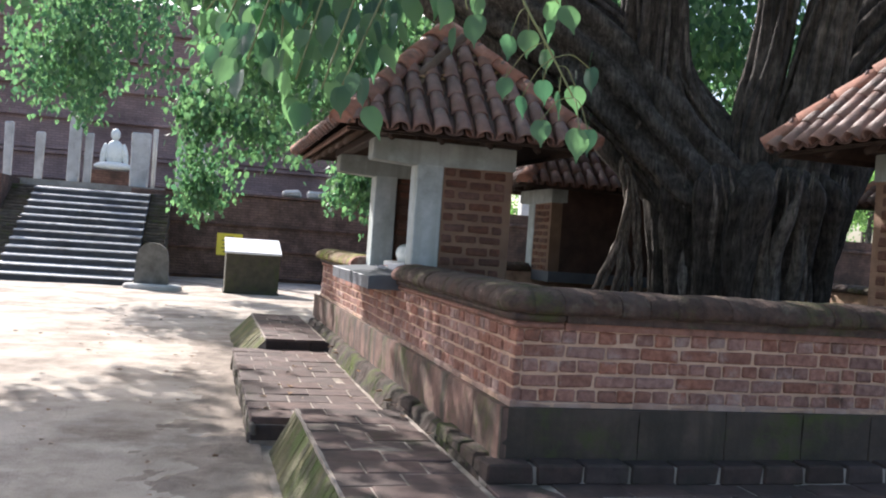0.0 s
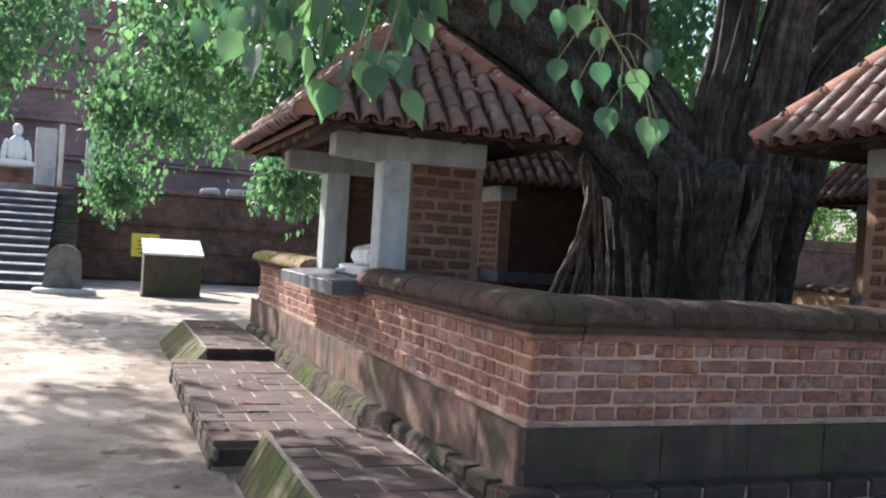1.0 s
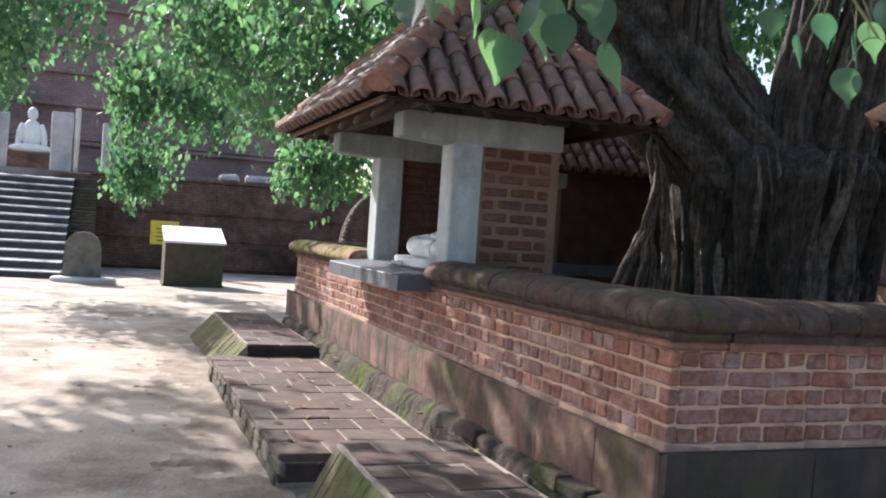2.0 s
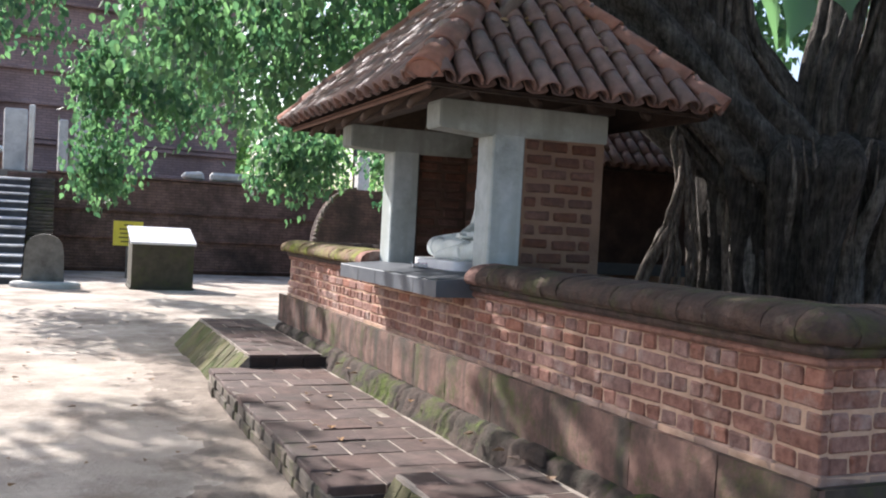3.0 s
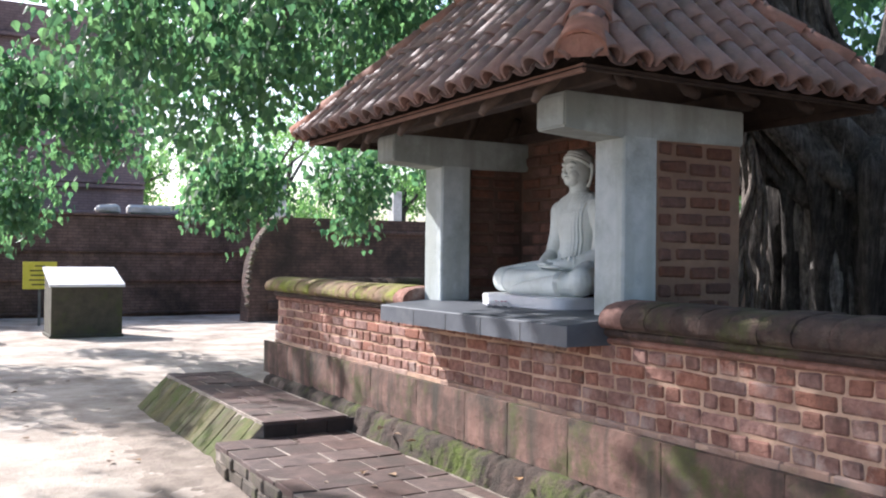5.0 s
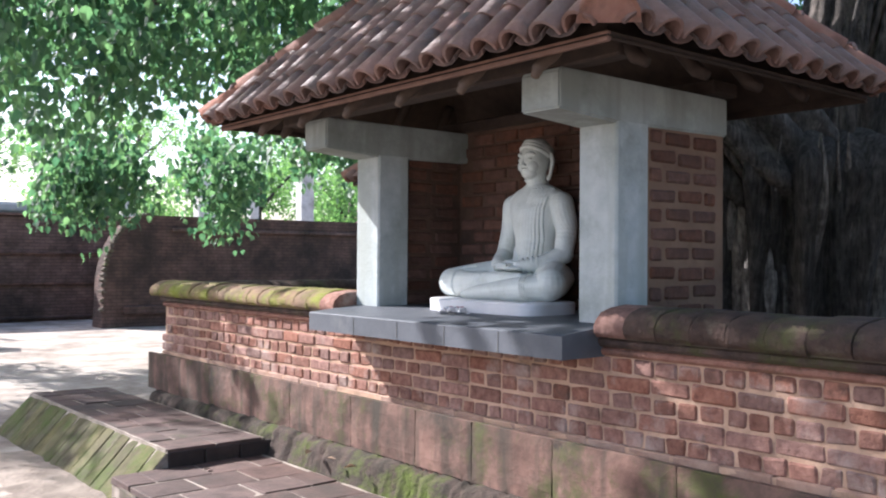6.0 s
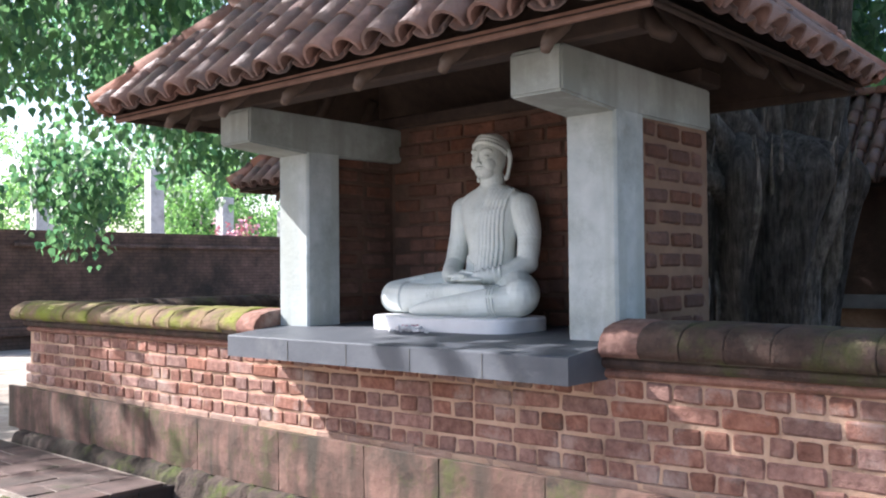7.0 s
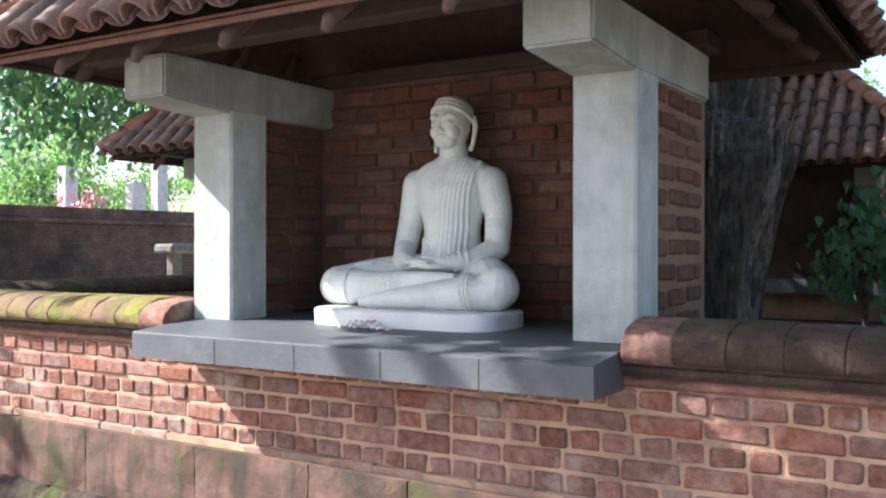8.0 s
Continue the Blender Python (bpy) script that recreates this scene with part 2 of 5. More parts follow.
M = dict(
    brick=material("wall_brick", (0.165, 0.070, 0.048), (0.345, 0.172, 0.122), 22, 0.93, 0.9, 36, (0.43, 0.335, 0.285), 3.2, 0.30, per_piece=0.22, moss=(0.105, 0.062, 0.045), moss_amount=0.34, bump_far=0.014),
    mortar=material("lime_mortar", (0.45, 0.285, 0.19), (0.59, 0.405, 0.285), 14, 0.95, 0.8, 45, (0.24, 0.155, 0.105), 3.5, 0.45, bump_far=0.012),
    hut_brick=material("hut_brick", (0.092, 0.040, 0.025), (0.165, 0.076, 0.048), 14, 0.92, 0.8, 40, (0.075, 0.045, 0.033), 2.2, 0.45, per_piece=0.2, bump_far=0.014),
    hut_back=material("dark_plaster", (0.045, 0.026, 0.02), (0.085, 0.05, 0.038), 5, 0.95, 0.6, 30, (0.03, 0.02, 0.016), 1.5, 0.5),
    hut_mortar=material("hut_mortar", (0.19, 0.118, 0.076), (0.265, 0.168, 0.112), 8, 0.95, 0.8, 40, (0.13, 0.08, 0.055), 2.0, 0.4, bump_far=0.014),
    # darker copy of hut_mortar: the recess's shade is put into the colour
    hut_bed=material("shaded_mortar", (0.085, 0.050, 0.034), (0.135, 0.083, 0.057), 8, 0.95, 0.8, 40, (0.06, 0.038, 0.028), 1.6, 0.45, bump_far=0.014),
    corbel=material("corbel_brick", (0.22, 0.10, 0.068), (0.34, 0.175, 0.125), 14, 0.93, 1.0, 28, (0.10, 0.06, 0.043), 4.0, 0.4, moss=(0.08, 0.075, 0.03), moss_amount=0.2, bump_far=0.02),
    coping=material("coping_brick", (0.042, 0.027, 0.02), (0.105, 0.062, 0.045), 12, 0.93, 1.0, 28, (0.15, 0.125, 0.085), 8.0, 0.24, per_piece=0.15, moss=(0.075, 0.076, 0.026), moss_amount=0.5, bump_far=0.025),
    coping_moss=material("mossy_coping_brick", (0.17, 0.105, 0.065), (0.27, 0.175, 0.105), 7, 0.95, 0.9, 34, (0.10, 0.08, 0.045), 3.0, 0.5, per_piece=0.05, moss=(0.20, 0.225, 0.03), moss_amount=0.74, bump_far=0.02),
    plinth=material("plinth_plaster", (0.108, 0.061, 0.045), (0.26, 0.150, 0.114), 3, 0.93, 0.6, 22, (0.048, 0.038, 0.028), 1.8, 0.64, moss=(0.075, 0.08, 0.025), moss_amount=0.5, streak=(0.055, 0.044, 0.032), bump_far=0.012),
    lime_brick=material("lime_washed_brick", (0.30, 0.185, 0.135), (0.40, 0.275, 0.21), 10, 0.95, 0.7, 40, (0.21, 0.125, 0.09), 3.0, 0.4, per_piece=0.12, bump_far=0.010),
    plinth_dark=material("dark_plinth_plaster", (0.040, 0.030, 0.022), (0.085, 0.062, 0.046), 4, 0.85, 0.6, 30, (0.03, 0.026, 0.018), 1.4, 0.5, moss=(0.05, 0.058, 0.015), moss_amount=0.5, streak=(0.035, 0.03, 0.02)),
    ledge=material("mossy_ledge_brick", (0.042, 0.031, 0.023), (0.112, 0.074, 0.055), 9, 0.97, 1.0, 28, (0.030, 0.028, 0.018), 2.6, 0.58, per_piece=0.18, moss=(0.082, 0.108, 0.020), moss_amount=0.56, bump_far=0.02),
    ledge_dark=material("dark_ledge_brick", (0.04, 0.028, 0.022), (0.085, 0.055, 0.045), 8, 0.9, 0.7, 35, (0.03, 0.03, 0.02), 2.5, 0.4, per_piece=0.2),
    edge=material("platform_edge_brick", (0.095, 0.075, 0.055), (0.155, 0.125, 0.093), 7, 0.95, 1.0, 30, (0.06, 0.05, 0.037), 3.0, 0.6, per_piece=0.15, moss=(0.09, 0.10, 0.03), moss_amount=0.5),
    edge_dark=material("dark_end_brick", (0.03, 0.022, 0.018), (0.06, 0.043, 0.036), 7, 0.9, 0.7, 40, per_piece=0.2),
    paving=material("paving_brick", (0.070, 0.043, 0.035), (0.140, 0.087, 0.070), 7, 0.85, 0.8, 34, (0.055, 0.045, 0.036), 2.0, 0.5, per_piece=0.2, moss=(0.058, 0.062, 0.028), moss_amount=0.36),
    paving_joint=material("paving_joint", (0.23, 0.19, 0.155), (0.40, 0.345, 0.285), 6, 0.95, 0.6, 50, (0.12, 0.10, 0.07), 2.4, 0.5),
    slope=material("mossy_slope_brick", (0.10, 0.085, 0.042), (0.16, 0.145, 0.06), 8, 0.97, 1.0, 40, (0.07, 0.055, 0.035), 2.6, 0.5, per_piece=0.25, moss=(0.085, 0.115, 0.026), moss_amount=0.68, bump_far=0.02),
    tile=material("clay_roof_tile", (0.150, 0.082, 0.064), (0.240, 0.138, 0.110), 10, 0.52, 0.8, 34, (0.10, 0.078, 0.068), 2.6, 0.45, per_piece=0.17, spec=0.5),
    tile_dark=material("clay_pan_tile", (0.09, 0.045, 0.033), (0.17, 0.09, 0.065), 10, 0.85, 0.5, 40, (0.05, 0.04, 0.035), 2.4, 0.5, per_piece=0.3),
    ridge=material("ridge_tile", (0.24, 0.10, 0.065), (0.34, 0.165, 0.115), 10, 0.85, 0.9, 34, (0.13, 0.08, 0.06), 4.0, 0.5, per_piece=0.15),
    column=material("weathered_column_paint", (0.355, 0.395, 0.39), (0.475, 0.515, 0.505), 9, 0.8, 0.6, 22, (0.26, 0.29, 0.265), 2.6, 0.5, streak=(0.33, 0.36, 0.33), moss=(0.24, 0.235, 0.20), moss_amount=0.14),
    beam=material("weathered_beam_cement", (0.275, 0.30, 0.28), (0.375, 0.405, 0.38), 7, 0.85, 0.6, 22, (0.20, 0.22, 0.195), 2.2, 0.5, streak=(0.24, 0.26, 0.235)),
    slab=material("dark_concrete", (0.072, 0.080, 0.092), (0.108, 0.117, 0.130), 5, 0.5, 0.3, 40, (0.15, 0.155, 0.16), 3.0, 0.22),
    # the shade under the roof is put into this timber colour
    wood=material("shaded_roof_timber", (0.026, 0.017, 0.013), (0.055, 0.035, 0.025), 12, 0.8, 0.4, 30),
    rafter=material("rafter_timber", (0.085, 0.058, 0.042), (0.15, 0.105, 0.078), 10, 0.85, 0.4, 30),
    fascia=material("fascia_board", (0.13, 0.07, 0.05), (0.19, 0.105, 0.075), 10, 0.8, 0.4, 40),
    statue=material("white_statue_paint", (0.60, 0.645, 0.615), (0.71, 0.755, 0.72), 6, 0.55, 0.2, 50, (0.50, 0.54, 0.49), 4.0, 0.35),
    bark=material("fig_bark", (0.044, 0.038, 0.033), (0.140, 0.122, 0.104), 7, 0.95, 1.0, 20, (0.030, 0.026, 0.022), 2.2, 0.5, bump_far=0.07, per_piece=0.3, grain=(30.0, 30.0, 4.0)),
    root_bark=material("aerial_root_bark", (0.078, 0.068, 0.059), (0.215, 0.19, 0.163), 9, 0.95, 1.0, 30, (0.045, 0.038, 0.033), 2.5, 0.45, per_piece=0.3, grain=(26.0, 26.0, 6.0), bump_far=0.03),
    root=material("pale_root_bark", (0.12, 0.10, 0.084), (0.24, 0.205, 0.175), 12, 0.95, 1.0, 30, (0.06, 0.05, 0.04), 6.0, 0.5, grain=(40.0, 40.0, 9.0), bump_far=0.03),
    sand=material("sandy_ground", (0.36, 0.305, 0.245), (0.54, 0.475, 0.395), 1.3, 0.95, 0.9, 26, (0.205, 0.162, 0.125), 0.9, 0.6, bump_far=0.02),
    # dirt and the tree's shade by the platforms share this colour
    earth=material("trodden_earth", (0.22, 0.178, 0.14), (0.36, 0.30, 0.24), 3.0, 0.95, 1.0, 24, (0.16, 0.125, 0.097), 2.0, 0.5, bump_far=0.02),
    soil=material("leaf_litter_soil", (0.07, 0.05, 0.035), (0.13, 0.10, 0.07), 3, 0.95, 0.8, 20),
    old_brick=material("old_retaining_brick", (0.10, 0.060, 0.046), (0.225, 0.132, 0.10), 3, 0.95, 0.9, 16, (0.035, 0.028, 0.022), 0.5, 0.5, bump_far=0.05, per_piece=0.25, courses=0.085),
    temple=material("old_temple_brick", (0.23, 0.155, 0.14), (0.35, 0.24, 0.215), 1.2, 0.95, 0.8, 12, (0.09, 0.06, 0.055), 0.3, 0.5, bump_far=0.05, courses=0.11),
    stone=material("grey_granite", (0.42, 0.42, 0.40), (0.60, 0.60, 0.57), 6, 0.85, 0.6, 25, (0.22, 0.21, 0.19), 1.5, 0.4),
    # one worn stone in two tones: sunlit treads pale, shaded risers dark
    step=material("sunlit_worn_step", (0.44, 0.44, 0.43), (0.62, 0.62, 0.61), 4, 0.38, 0.6, 18, (0.11, 0.11, 0.11), 1.2, 0.45, per_piece=0.15),
    riser=material("shaded_riser_stone", (0.045, 0.045, 0.048), (0.10, 0.10, 0.105), 4, 0.8, 0.6, 18),
    stele=material("dark_stele_stone", (0.12, 0.115, 0.10), (0.20, 0.19, 0.17), 6, 0.85, 0.7, 22, (0.07, 0.065, 0.05), 2.0, 0.4),
    altar=material("dark_altar_brick", (0.05, 0.045, 0.03), (0.09, 0.08, 0.055), 5, 0.9, 0.7, 25, moss=(0.07, 0.08, 0.03), moss_amount=0.5),
    altar_top=material("pale_altar_top", (0.62, 0.62, 0.63), (0.74, 0.74, 0.75), 6, 0.4, 0.2, 40),
    sign=material("yellow_sign_paint", (0.62, 0.55, 0.05), (0.70, 0.62, 0.08), 6, 0.6, 0.1, 40),
    sign_ink=material("sign_ink", (0.10, 0.09, 0.03), (0.14, 0.12, 0.04), 6, 0.7, 0.0),
    flower=material("white_petals", (0.72, 0.70, 0.70), (0.80, 0.78, 0.78), 20, 0.7, 0.0),
    pink=material("pink_petals", (0.50, 0.20, 0.24), (0.62, 0.34, 0.37), 20, 0.7, 0.0),
    leaf=leaf_material("bodhi_leaf", (0.036, 0.080, 0.062), (0.105, 0.165, 0.100), 0.52),
    # paler than the near leaf: distance haze is put into the colour
    leaf_far=leaf_material("hazy_background_leaf", (0.07, 0.13, 0.06), (0.16, 0.24, 0.10), 0.5),
    stalk=material("leaf_stalk", (0.16, 0.17, 0.07), (0.22, 0.22, 0.10), 10, 0.8, 0.0),
    dry_leaf=material("dry_leaf", (0.14, 0.08, 0.04), (0.30, 0.19, 0.10), 10, 0.9, 0.0, per_piece=0.4),
)

# ---- building blocks ----
random.seed(4)


def origin(ob):
    at = Vector((0, 0, 0))
    while ob:
        at = at + ob.location
        ob = ob.parent
    return at


def mesh_of(name, bm, mat):
    me = bpy.data.meshes.new(name)
    bm.to_mesh(me)
    bm.free()
    me.materials.append(mat)
    return me


def part(name, bm, mat, parent, label="", kind="", smooth=False):
    """Links a bmesh in world metres as one mesh under parent."""
    bmesh.ops.translate(bm, verts=bm.verts, vec=-origin(parent))
    if smooth:
        for f in bm.faces:
            f.smooth = True
    ob = new(name, mesh_of(name, bm, mat))
    ob.parent = parent
    return tagged(ob, label, kind=kind)


def thing(name, at, label, category, group="", kind=""):
    ob = new(name)
    ob.empty_display_size = 0.2
    ob.location = at
    return tagged(ob, label, category, group, kind)


def solid(name, bm, mat, label, category, group="", kind="", smooth=False):
    """One mesh as a thing of its own, its origin at the middle of its base."""
    xs = [v.co.copy() for v in bm.verts]
    lo = Vector([min(v[i] for v in xs) for i in range(3)])
    hi = Vector([max(v[i] for v in xs) for i in range(3)])
    at = Vector(((lo.x + hi.x) / 2, (lo.y + hi.y) / 2, lo.z))
    bmesh.ops.translate(bm, verts=bm.verts, vec=-at)
    if smooth:
        for f in bm.faces:
            f.smooth = True
    ob = new(name, mesh_of(name, bm, mat))
    ob.location = at
    return tagged(ob, label, category, group, kind)


def piece(name, me, parent, m):
    """One more object on a shared mesh, at the world pose m."""
    ob = new(name, me)
    ob.parent = parent
    ob.matrix_basis = Matrix.Translation(-origin(parent)) @ m
    return ob


def add_box(bm, x0, x1, y0, y1, z0, z1, bevel=0.0, rough=0.0):
    vs = bmesh.ops.create_cube(bm, size=1.0)["verts"]
    for v in vs:
        v.co = Vector(((x0 + x1) / 2 + v.co.x * (x1 - x0), (y0 + y1) / 2 + v.co.y * (y1 - y0), (z0 + z1) / 2 + v.co.z * (z1 - z0)))
        if rough:
            v.co += Vector([random.uniform(-rough, rough) for _ in range(3)])
    if bevel:
        es = list({e for v in vs for e in v.link_edges})
        bmesh.ops.bevel(bm, geom=es, offset=bevel, segments=1, affect="EDGES")
    return bm


def block(x0, x1, y0, y1, z0, z1, bevel=0.0, rough=0.0):
    return add_box(bmesh.new(), x0, x1, y0, y1, z0, z1, bevel, rough)


def brick_mesh(name, sx, sy, sz, mat, bevel=0.008, rough=0.004):
    """A worn brick centred on its origin."""
    return mesh_of(name, block(-sx / 2, sx / 2, -sy / 2, sy / 2, -sz / 2, sz / 2, bevel, rough), mat)


def sweep(bm, rings, closed_ring=True, caps=True):
    """Joins rings of equal length into a skin."""
    made = [[bm.verts.new(p) for p in r] for r in rings]
    n = len(rings[0])
    for a, b in zip(made, made[1:]):
        for i in range(n if closed_ring else n - 1):
            j = (i + 1) % n
            bm.faces.new((a[i], a[j], b[j], b[i]))
    if caps and closed_ring:
        bm.faces.new(list(reversed(made[0])))
        bm.faces.new(made[-1])
    bmesh.ops.recalc_face_normals(bm, faces=bm.faces)
    return bm


def tube(bm, pts, radii, sides=8, flute=0.0, lobes=5, seed=0.0):
    """A tapered limb along pts."""
    rings = []
    for k, p in enumerate(pts):
        a, b = pts[max(k - 1, 0)], pts[min(k + 1, len(pts) - 1)]
        d = (b - a).normalized()
        side = d.cross(Vector((0.31, 0.17, 0.94))).normalized()
        up = side.cross(d)
        ring = []
        for i in range(sides):
            t = 2 * math.pi * i / sides
            r = radii[k] * (1 + flute * (abs(math.sin(lobes * t / 2 + seed + 0.10 * k)) - 0.5 + 0.5 * noise.noise(Vector((math.cos(t) * 2, math.sin(t) * 2, k * 0.4 + seed)))))
            ring.append(p + side * (math.cos(t) * r) + up * (math.sin(t) * r))
        rings.append(ring)
    return sweep(bm, rings)


def curve_pts(ctrl, n):
    """Points along a smooth line through ctrl."""
    c = [Vector(p) for p in ctrl]
    c = [c[0] * 2 - c[1]] + c + [c[-1] * 2 - c[-2]]
    out = []
    for k in range(1, len(c) - 2):
        for i in range(n):
            t = i / n
            a, b, d, e = c[k - 1], c[k], c[k + 1], c[k + 2]
            out.append(0.5 * ((2 * b) + (d - a) * t + (2 * a - 5 * b + 4 * d - e) * t * t + (3 * b - a - 3 * d + e) * t ** 3))
    out.append(c[-2])
    return out


# ---- the plan ----
WX, WY0, WY1 = 1.82, 5.0, 13.76          # west face of the enclosure and its ends
CX, CY = 6.2, 9.38                        # its middle, where the tree stands
EX = 2 * CX - WX                          # east face
WALL_Z0, WALL_Z1 = 0.76, 1.30             # brickwork between plinth and coping

# ground: one sheet to the horizon, finer and uneven round the path
bm = bmesh.new()
cuts_x = [-900, -250, -80, -30, -14] + [-10 + 0.5 * i for i in range(41)] + [14, 22, 40, 90, 260, 900]
cuts_y = [-900, -250, -60, -15] + [-6 + 0.5 * i for i in range(77)] + [36, 45, 70, 130, 300, 900]
grid = [[bm.verts.new((x, y, 0.028 * noise.noise(Vector((x * 0.35, y * 0.35, 3))) + 0.012 * noise.noise(Vector((x * 1.3, y * 1.3, 7))) - 0.012)) for x in cuts_x] for y in cuts_y]
for j in range(len(cuts_y) - 1):
    for i in range(len(cuts_x) - 1):
        bm.faces.new((grid[j][i], grid[j][i + 1], grid[j + 1][i + 1], grid[j + 1][i]))
ground = solid("ground", bm, M["sand"], "pale trodden sandy ground with sun flecks and dust", "ground", kind="structure", smooth=True)

# trodden earth along the platforms' foot, the tree's shade put into its colour
bm = bmesh.new()
strip = []
for j in range(220):
    y = 2.6 + 0.0555 * j
    row = []
    for i in range(25):
        f = i / 24
        x = -0.75 + 1.3 * f + 0.35 * (1 - f) * noise.noise(Vector((y * 0.7, 4.0, f)))
        low = 0.028 * noise.noise(Vector((x * 0.35, y * 0.35, 3))) + 0.012 * noise.noise(Vector((x * 1.3, y * 1.3, 7))) - 0.012
        fade = min(f * 1.3, j / 24, (219 - j) / 24, 1.0)
        row.append(bm.verts.new((x, y, low - 0.04 + 0.055 * fade + 0.020 * noise.noise(Vector((x * 2.2, y * 2.2, 1))) + 0.016 * noise.noise(Vector((x * 6, y * 6, 1))) + 0.010 * noise.noise(Vector((x * 15, y * 15, 1))))))
    strip.append(row)
for a, b in zip(strip, strip[1:]):
    for i in range(24):
        bm.faces.new((a[i], a[i + 1], b[i + 1], b[i]))
solid("trodden_earth", bm, M["earth"], "trodden earth along the foot of the platforms, darkened for tree shade", "ground", kind="structure", smooth=True)

# ---- enclosure walls: core, plinth and ledge as parts; bricks and coping pieces follow at the end ----


def enclosure_wall(name, x0, x1, y0, y1, out, label):
    """A wall from x0,y0 to x1,y1 (outer face on the side out points to)."""
    w = thing(name, ((x0 + x1) / 2, (y0 + y1) / 2, 0), label, "wall", kind="structure")
    ox, oy = out

    def run(z0, z1, proud, inner, trim=0.0, bevel=0.0):
        # a band that stands proud of the outer face and reaches inwards
        if ox:
            a, b = sorted((x0 + ox * proud, x0 - ox * inner))
            return block(a, b, y0 - proud + trim, y1 + proud - trim, z0, z1, bevel)
        a, b = sorted((y0 + oy * proud, y0 - oy * inner))
        return block(x0 + inner, x1 - inner, a, b, z0, z1)

    part("mortar_core", run(0.70, 1.34, -0.006, 0.36), M["mortar"], w, "lime mortar bed")
    part("plinth", run(0.34, 0.752, 0.062, 0.37), M["plinth"] if ox else M["plinth_dark"], w, "stained red plaster plinth with moss" if ox else "near-black plaster plinth")
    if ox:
        plinth_data = [o for o in w.children if o.name.startswith("plinth")][0].data
        plinth_data.materials.append(M["plinth_dark"])
        # faces turned to the y ends take the darker plaster
        for f in plinth_data.polygons:
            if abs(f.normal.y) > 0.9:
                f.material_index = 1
    part("corbel", run(1.214, 1.255, 0.022, 0.30, bevel=0.014), M["corbel"], w, "rounded projecting brick course")
    part("corbel", run(1.258, 1.312, 0.045, 0.30, bevel=0.018), M["coping"], w, "dark moulded brick course")
    part("base_bed", run(0.74, 0.782, 0.018, 0.2), M["mortar"], w, "weathered mortar bed")
    return w


wall_west = enclosure_wall("wall_west", WX, WX, WY0, WY1, (-1, 0), "low brick enclosure wall on a mossy plaster plinth")
wall_south = enclosure_wall("wall_south", WX, EX, WY0, WY0, (0, -1), "low brick enclosure wall with dark plinth")
wall_north = enclosure_wall("wall_north", WX, EX, WY1, WY1, (0, 1), "low brick enclosure wall beyond the tree")
wall_east = enclosure_wall("wall_east", EX, EX, WY0, WY1, (1, 0), "low brick enclosure wall behind the tree")
terrace = solid("terrace_floor", block(WX + 0.34, EX - 0.34, WY0 + 0.34, WY1 - 0.34, 0.3, 0.86), M["soil"], "dark earth floor littered with leaves under the tree", "floor", kind="structure")

# ---- stepped brick platforms along the wall ----


def platform(name, x0, x1, y0, y1, z, label, slope_x=None):
    p = thing(name, ((x0 + x1) / 2, (y0 + y1) / 2, 0), label, "platform", kind="structure")
    part("bed", block(x0 + 0.012, x1, y0 + 0.012, y1 - 0.012, -0.1, z - 0.006), M["paving_joint"], p, "mortar bed")
    if slope_x is not None:
        bm = bmesh.new()
        ring = [Vector((x0 + 0.004, 0, z - 0.012)), Vector((slope_x + 0.006, 0, -0.02)), Vector((x0 + 0.02, 0, -0.02))]
        sweep(bm, [[v + Vector((0, y, 0)) for v in ring] for y in (y0, y1)])
        part("slope_core", bm, M["paving_joint"], p, "mortar under sloping side")
    return p


P0 = platform("platform_1", 0.79, 1.62, 3.7, 6.95, 0.34, "raised brick-paved platform with mossy sloping side", 0.62)
P1 = platform("platform_2", 0.46, 1.62, 7.16, 11.36, 0.215, "low brick-paved platform beside the wall")
P2 = platform("platform_3", 0.86, 1.62, 11.36, 14.75, 0.34, "raised brick-paved platform with mossy sloping side", 0.55)
P3 = platform("platform_4", 1.62, 7.5, 3.7, 4.82, 0.35, "brick-paved platform along the near wall")

# ---- shrine huts: one built with its parts, then copied to the other three sides ----
HX0, HX1, HY0, HY1 = 1.90, 2.86, 8.22, 10.57     # columns' front, back, and the two side faces
BEAM_Z0, BEAM_Z1 = 2.40, 2.62
RX0, RX1, RY0, RY1, EAVE, TOP = 1.10, 3.36, 7.60, 11.16, 2.62, 3.72
RIDGE_X = (RX0 + RX1) / 2
RUN = RIDGE_X - RX0
hut = thing("shrine_hut", (2.37, 9.38, 1.205), "small brick shrine hut with grey columns and clay tile roof", "shrine", "shrine huts round the tree")

# slab with a gently sloping front
bm = bmesh.new()
prof = [(1.515, 1.205), (1.515, 1.318), (1.525, 1.325), (1.90, 1.362), (2.9, 1.366), (2.9, 1.205)]
sweep(bm, [[Vector((x, y, z)) for x, z in prof] for y in (8.23, 10.56)])
part("slab", bm, M["slab"], hut, "dark grey concrete shelf slab")
for y in (8.68, 9.12, 9.56, 10.02):
    part("slab_joint", block(1.5125, 1.52, y - 0.0012, y + 0.0012, 1.208, 1.316), M["stele"], hut, "filled joint in the slab's face")


def column(y0, y1):
    bm = block(HX0, 2.16, y0, y1, 1.35, BEAM_Z0 + 0.01, 0.012)
    part("column", bm, M["column"], hut, "grey-white painted concrete column")


def beam(y0, y1):
    bm = bmesh.new()
    prof = [(1.475, 2.415), (1.475, 2.60), (1.49, 2.615), (2.87, 2.615), (2.87, 2.40), (1.90, 2.385)]
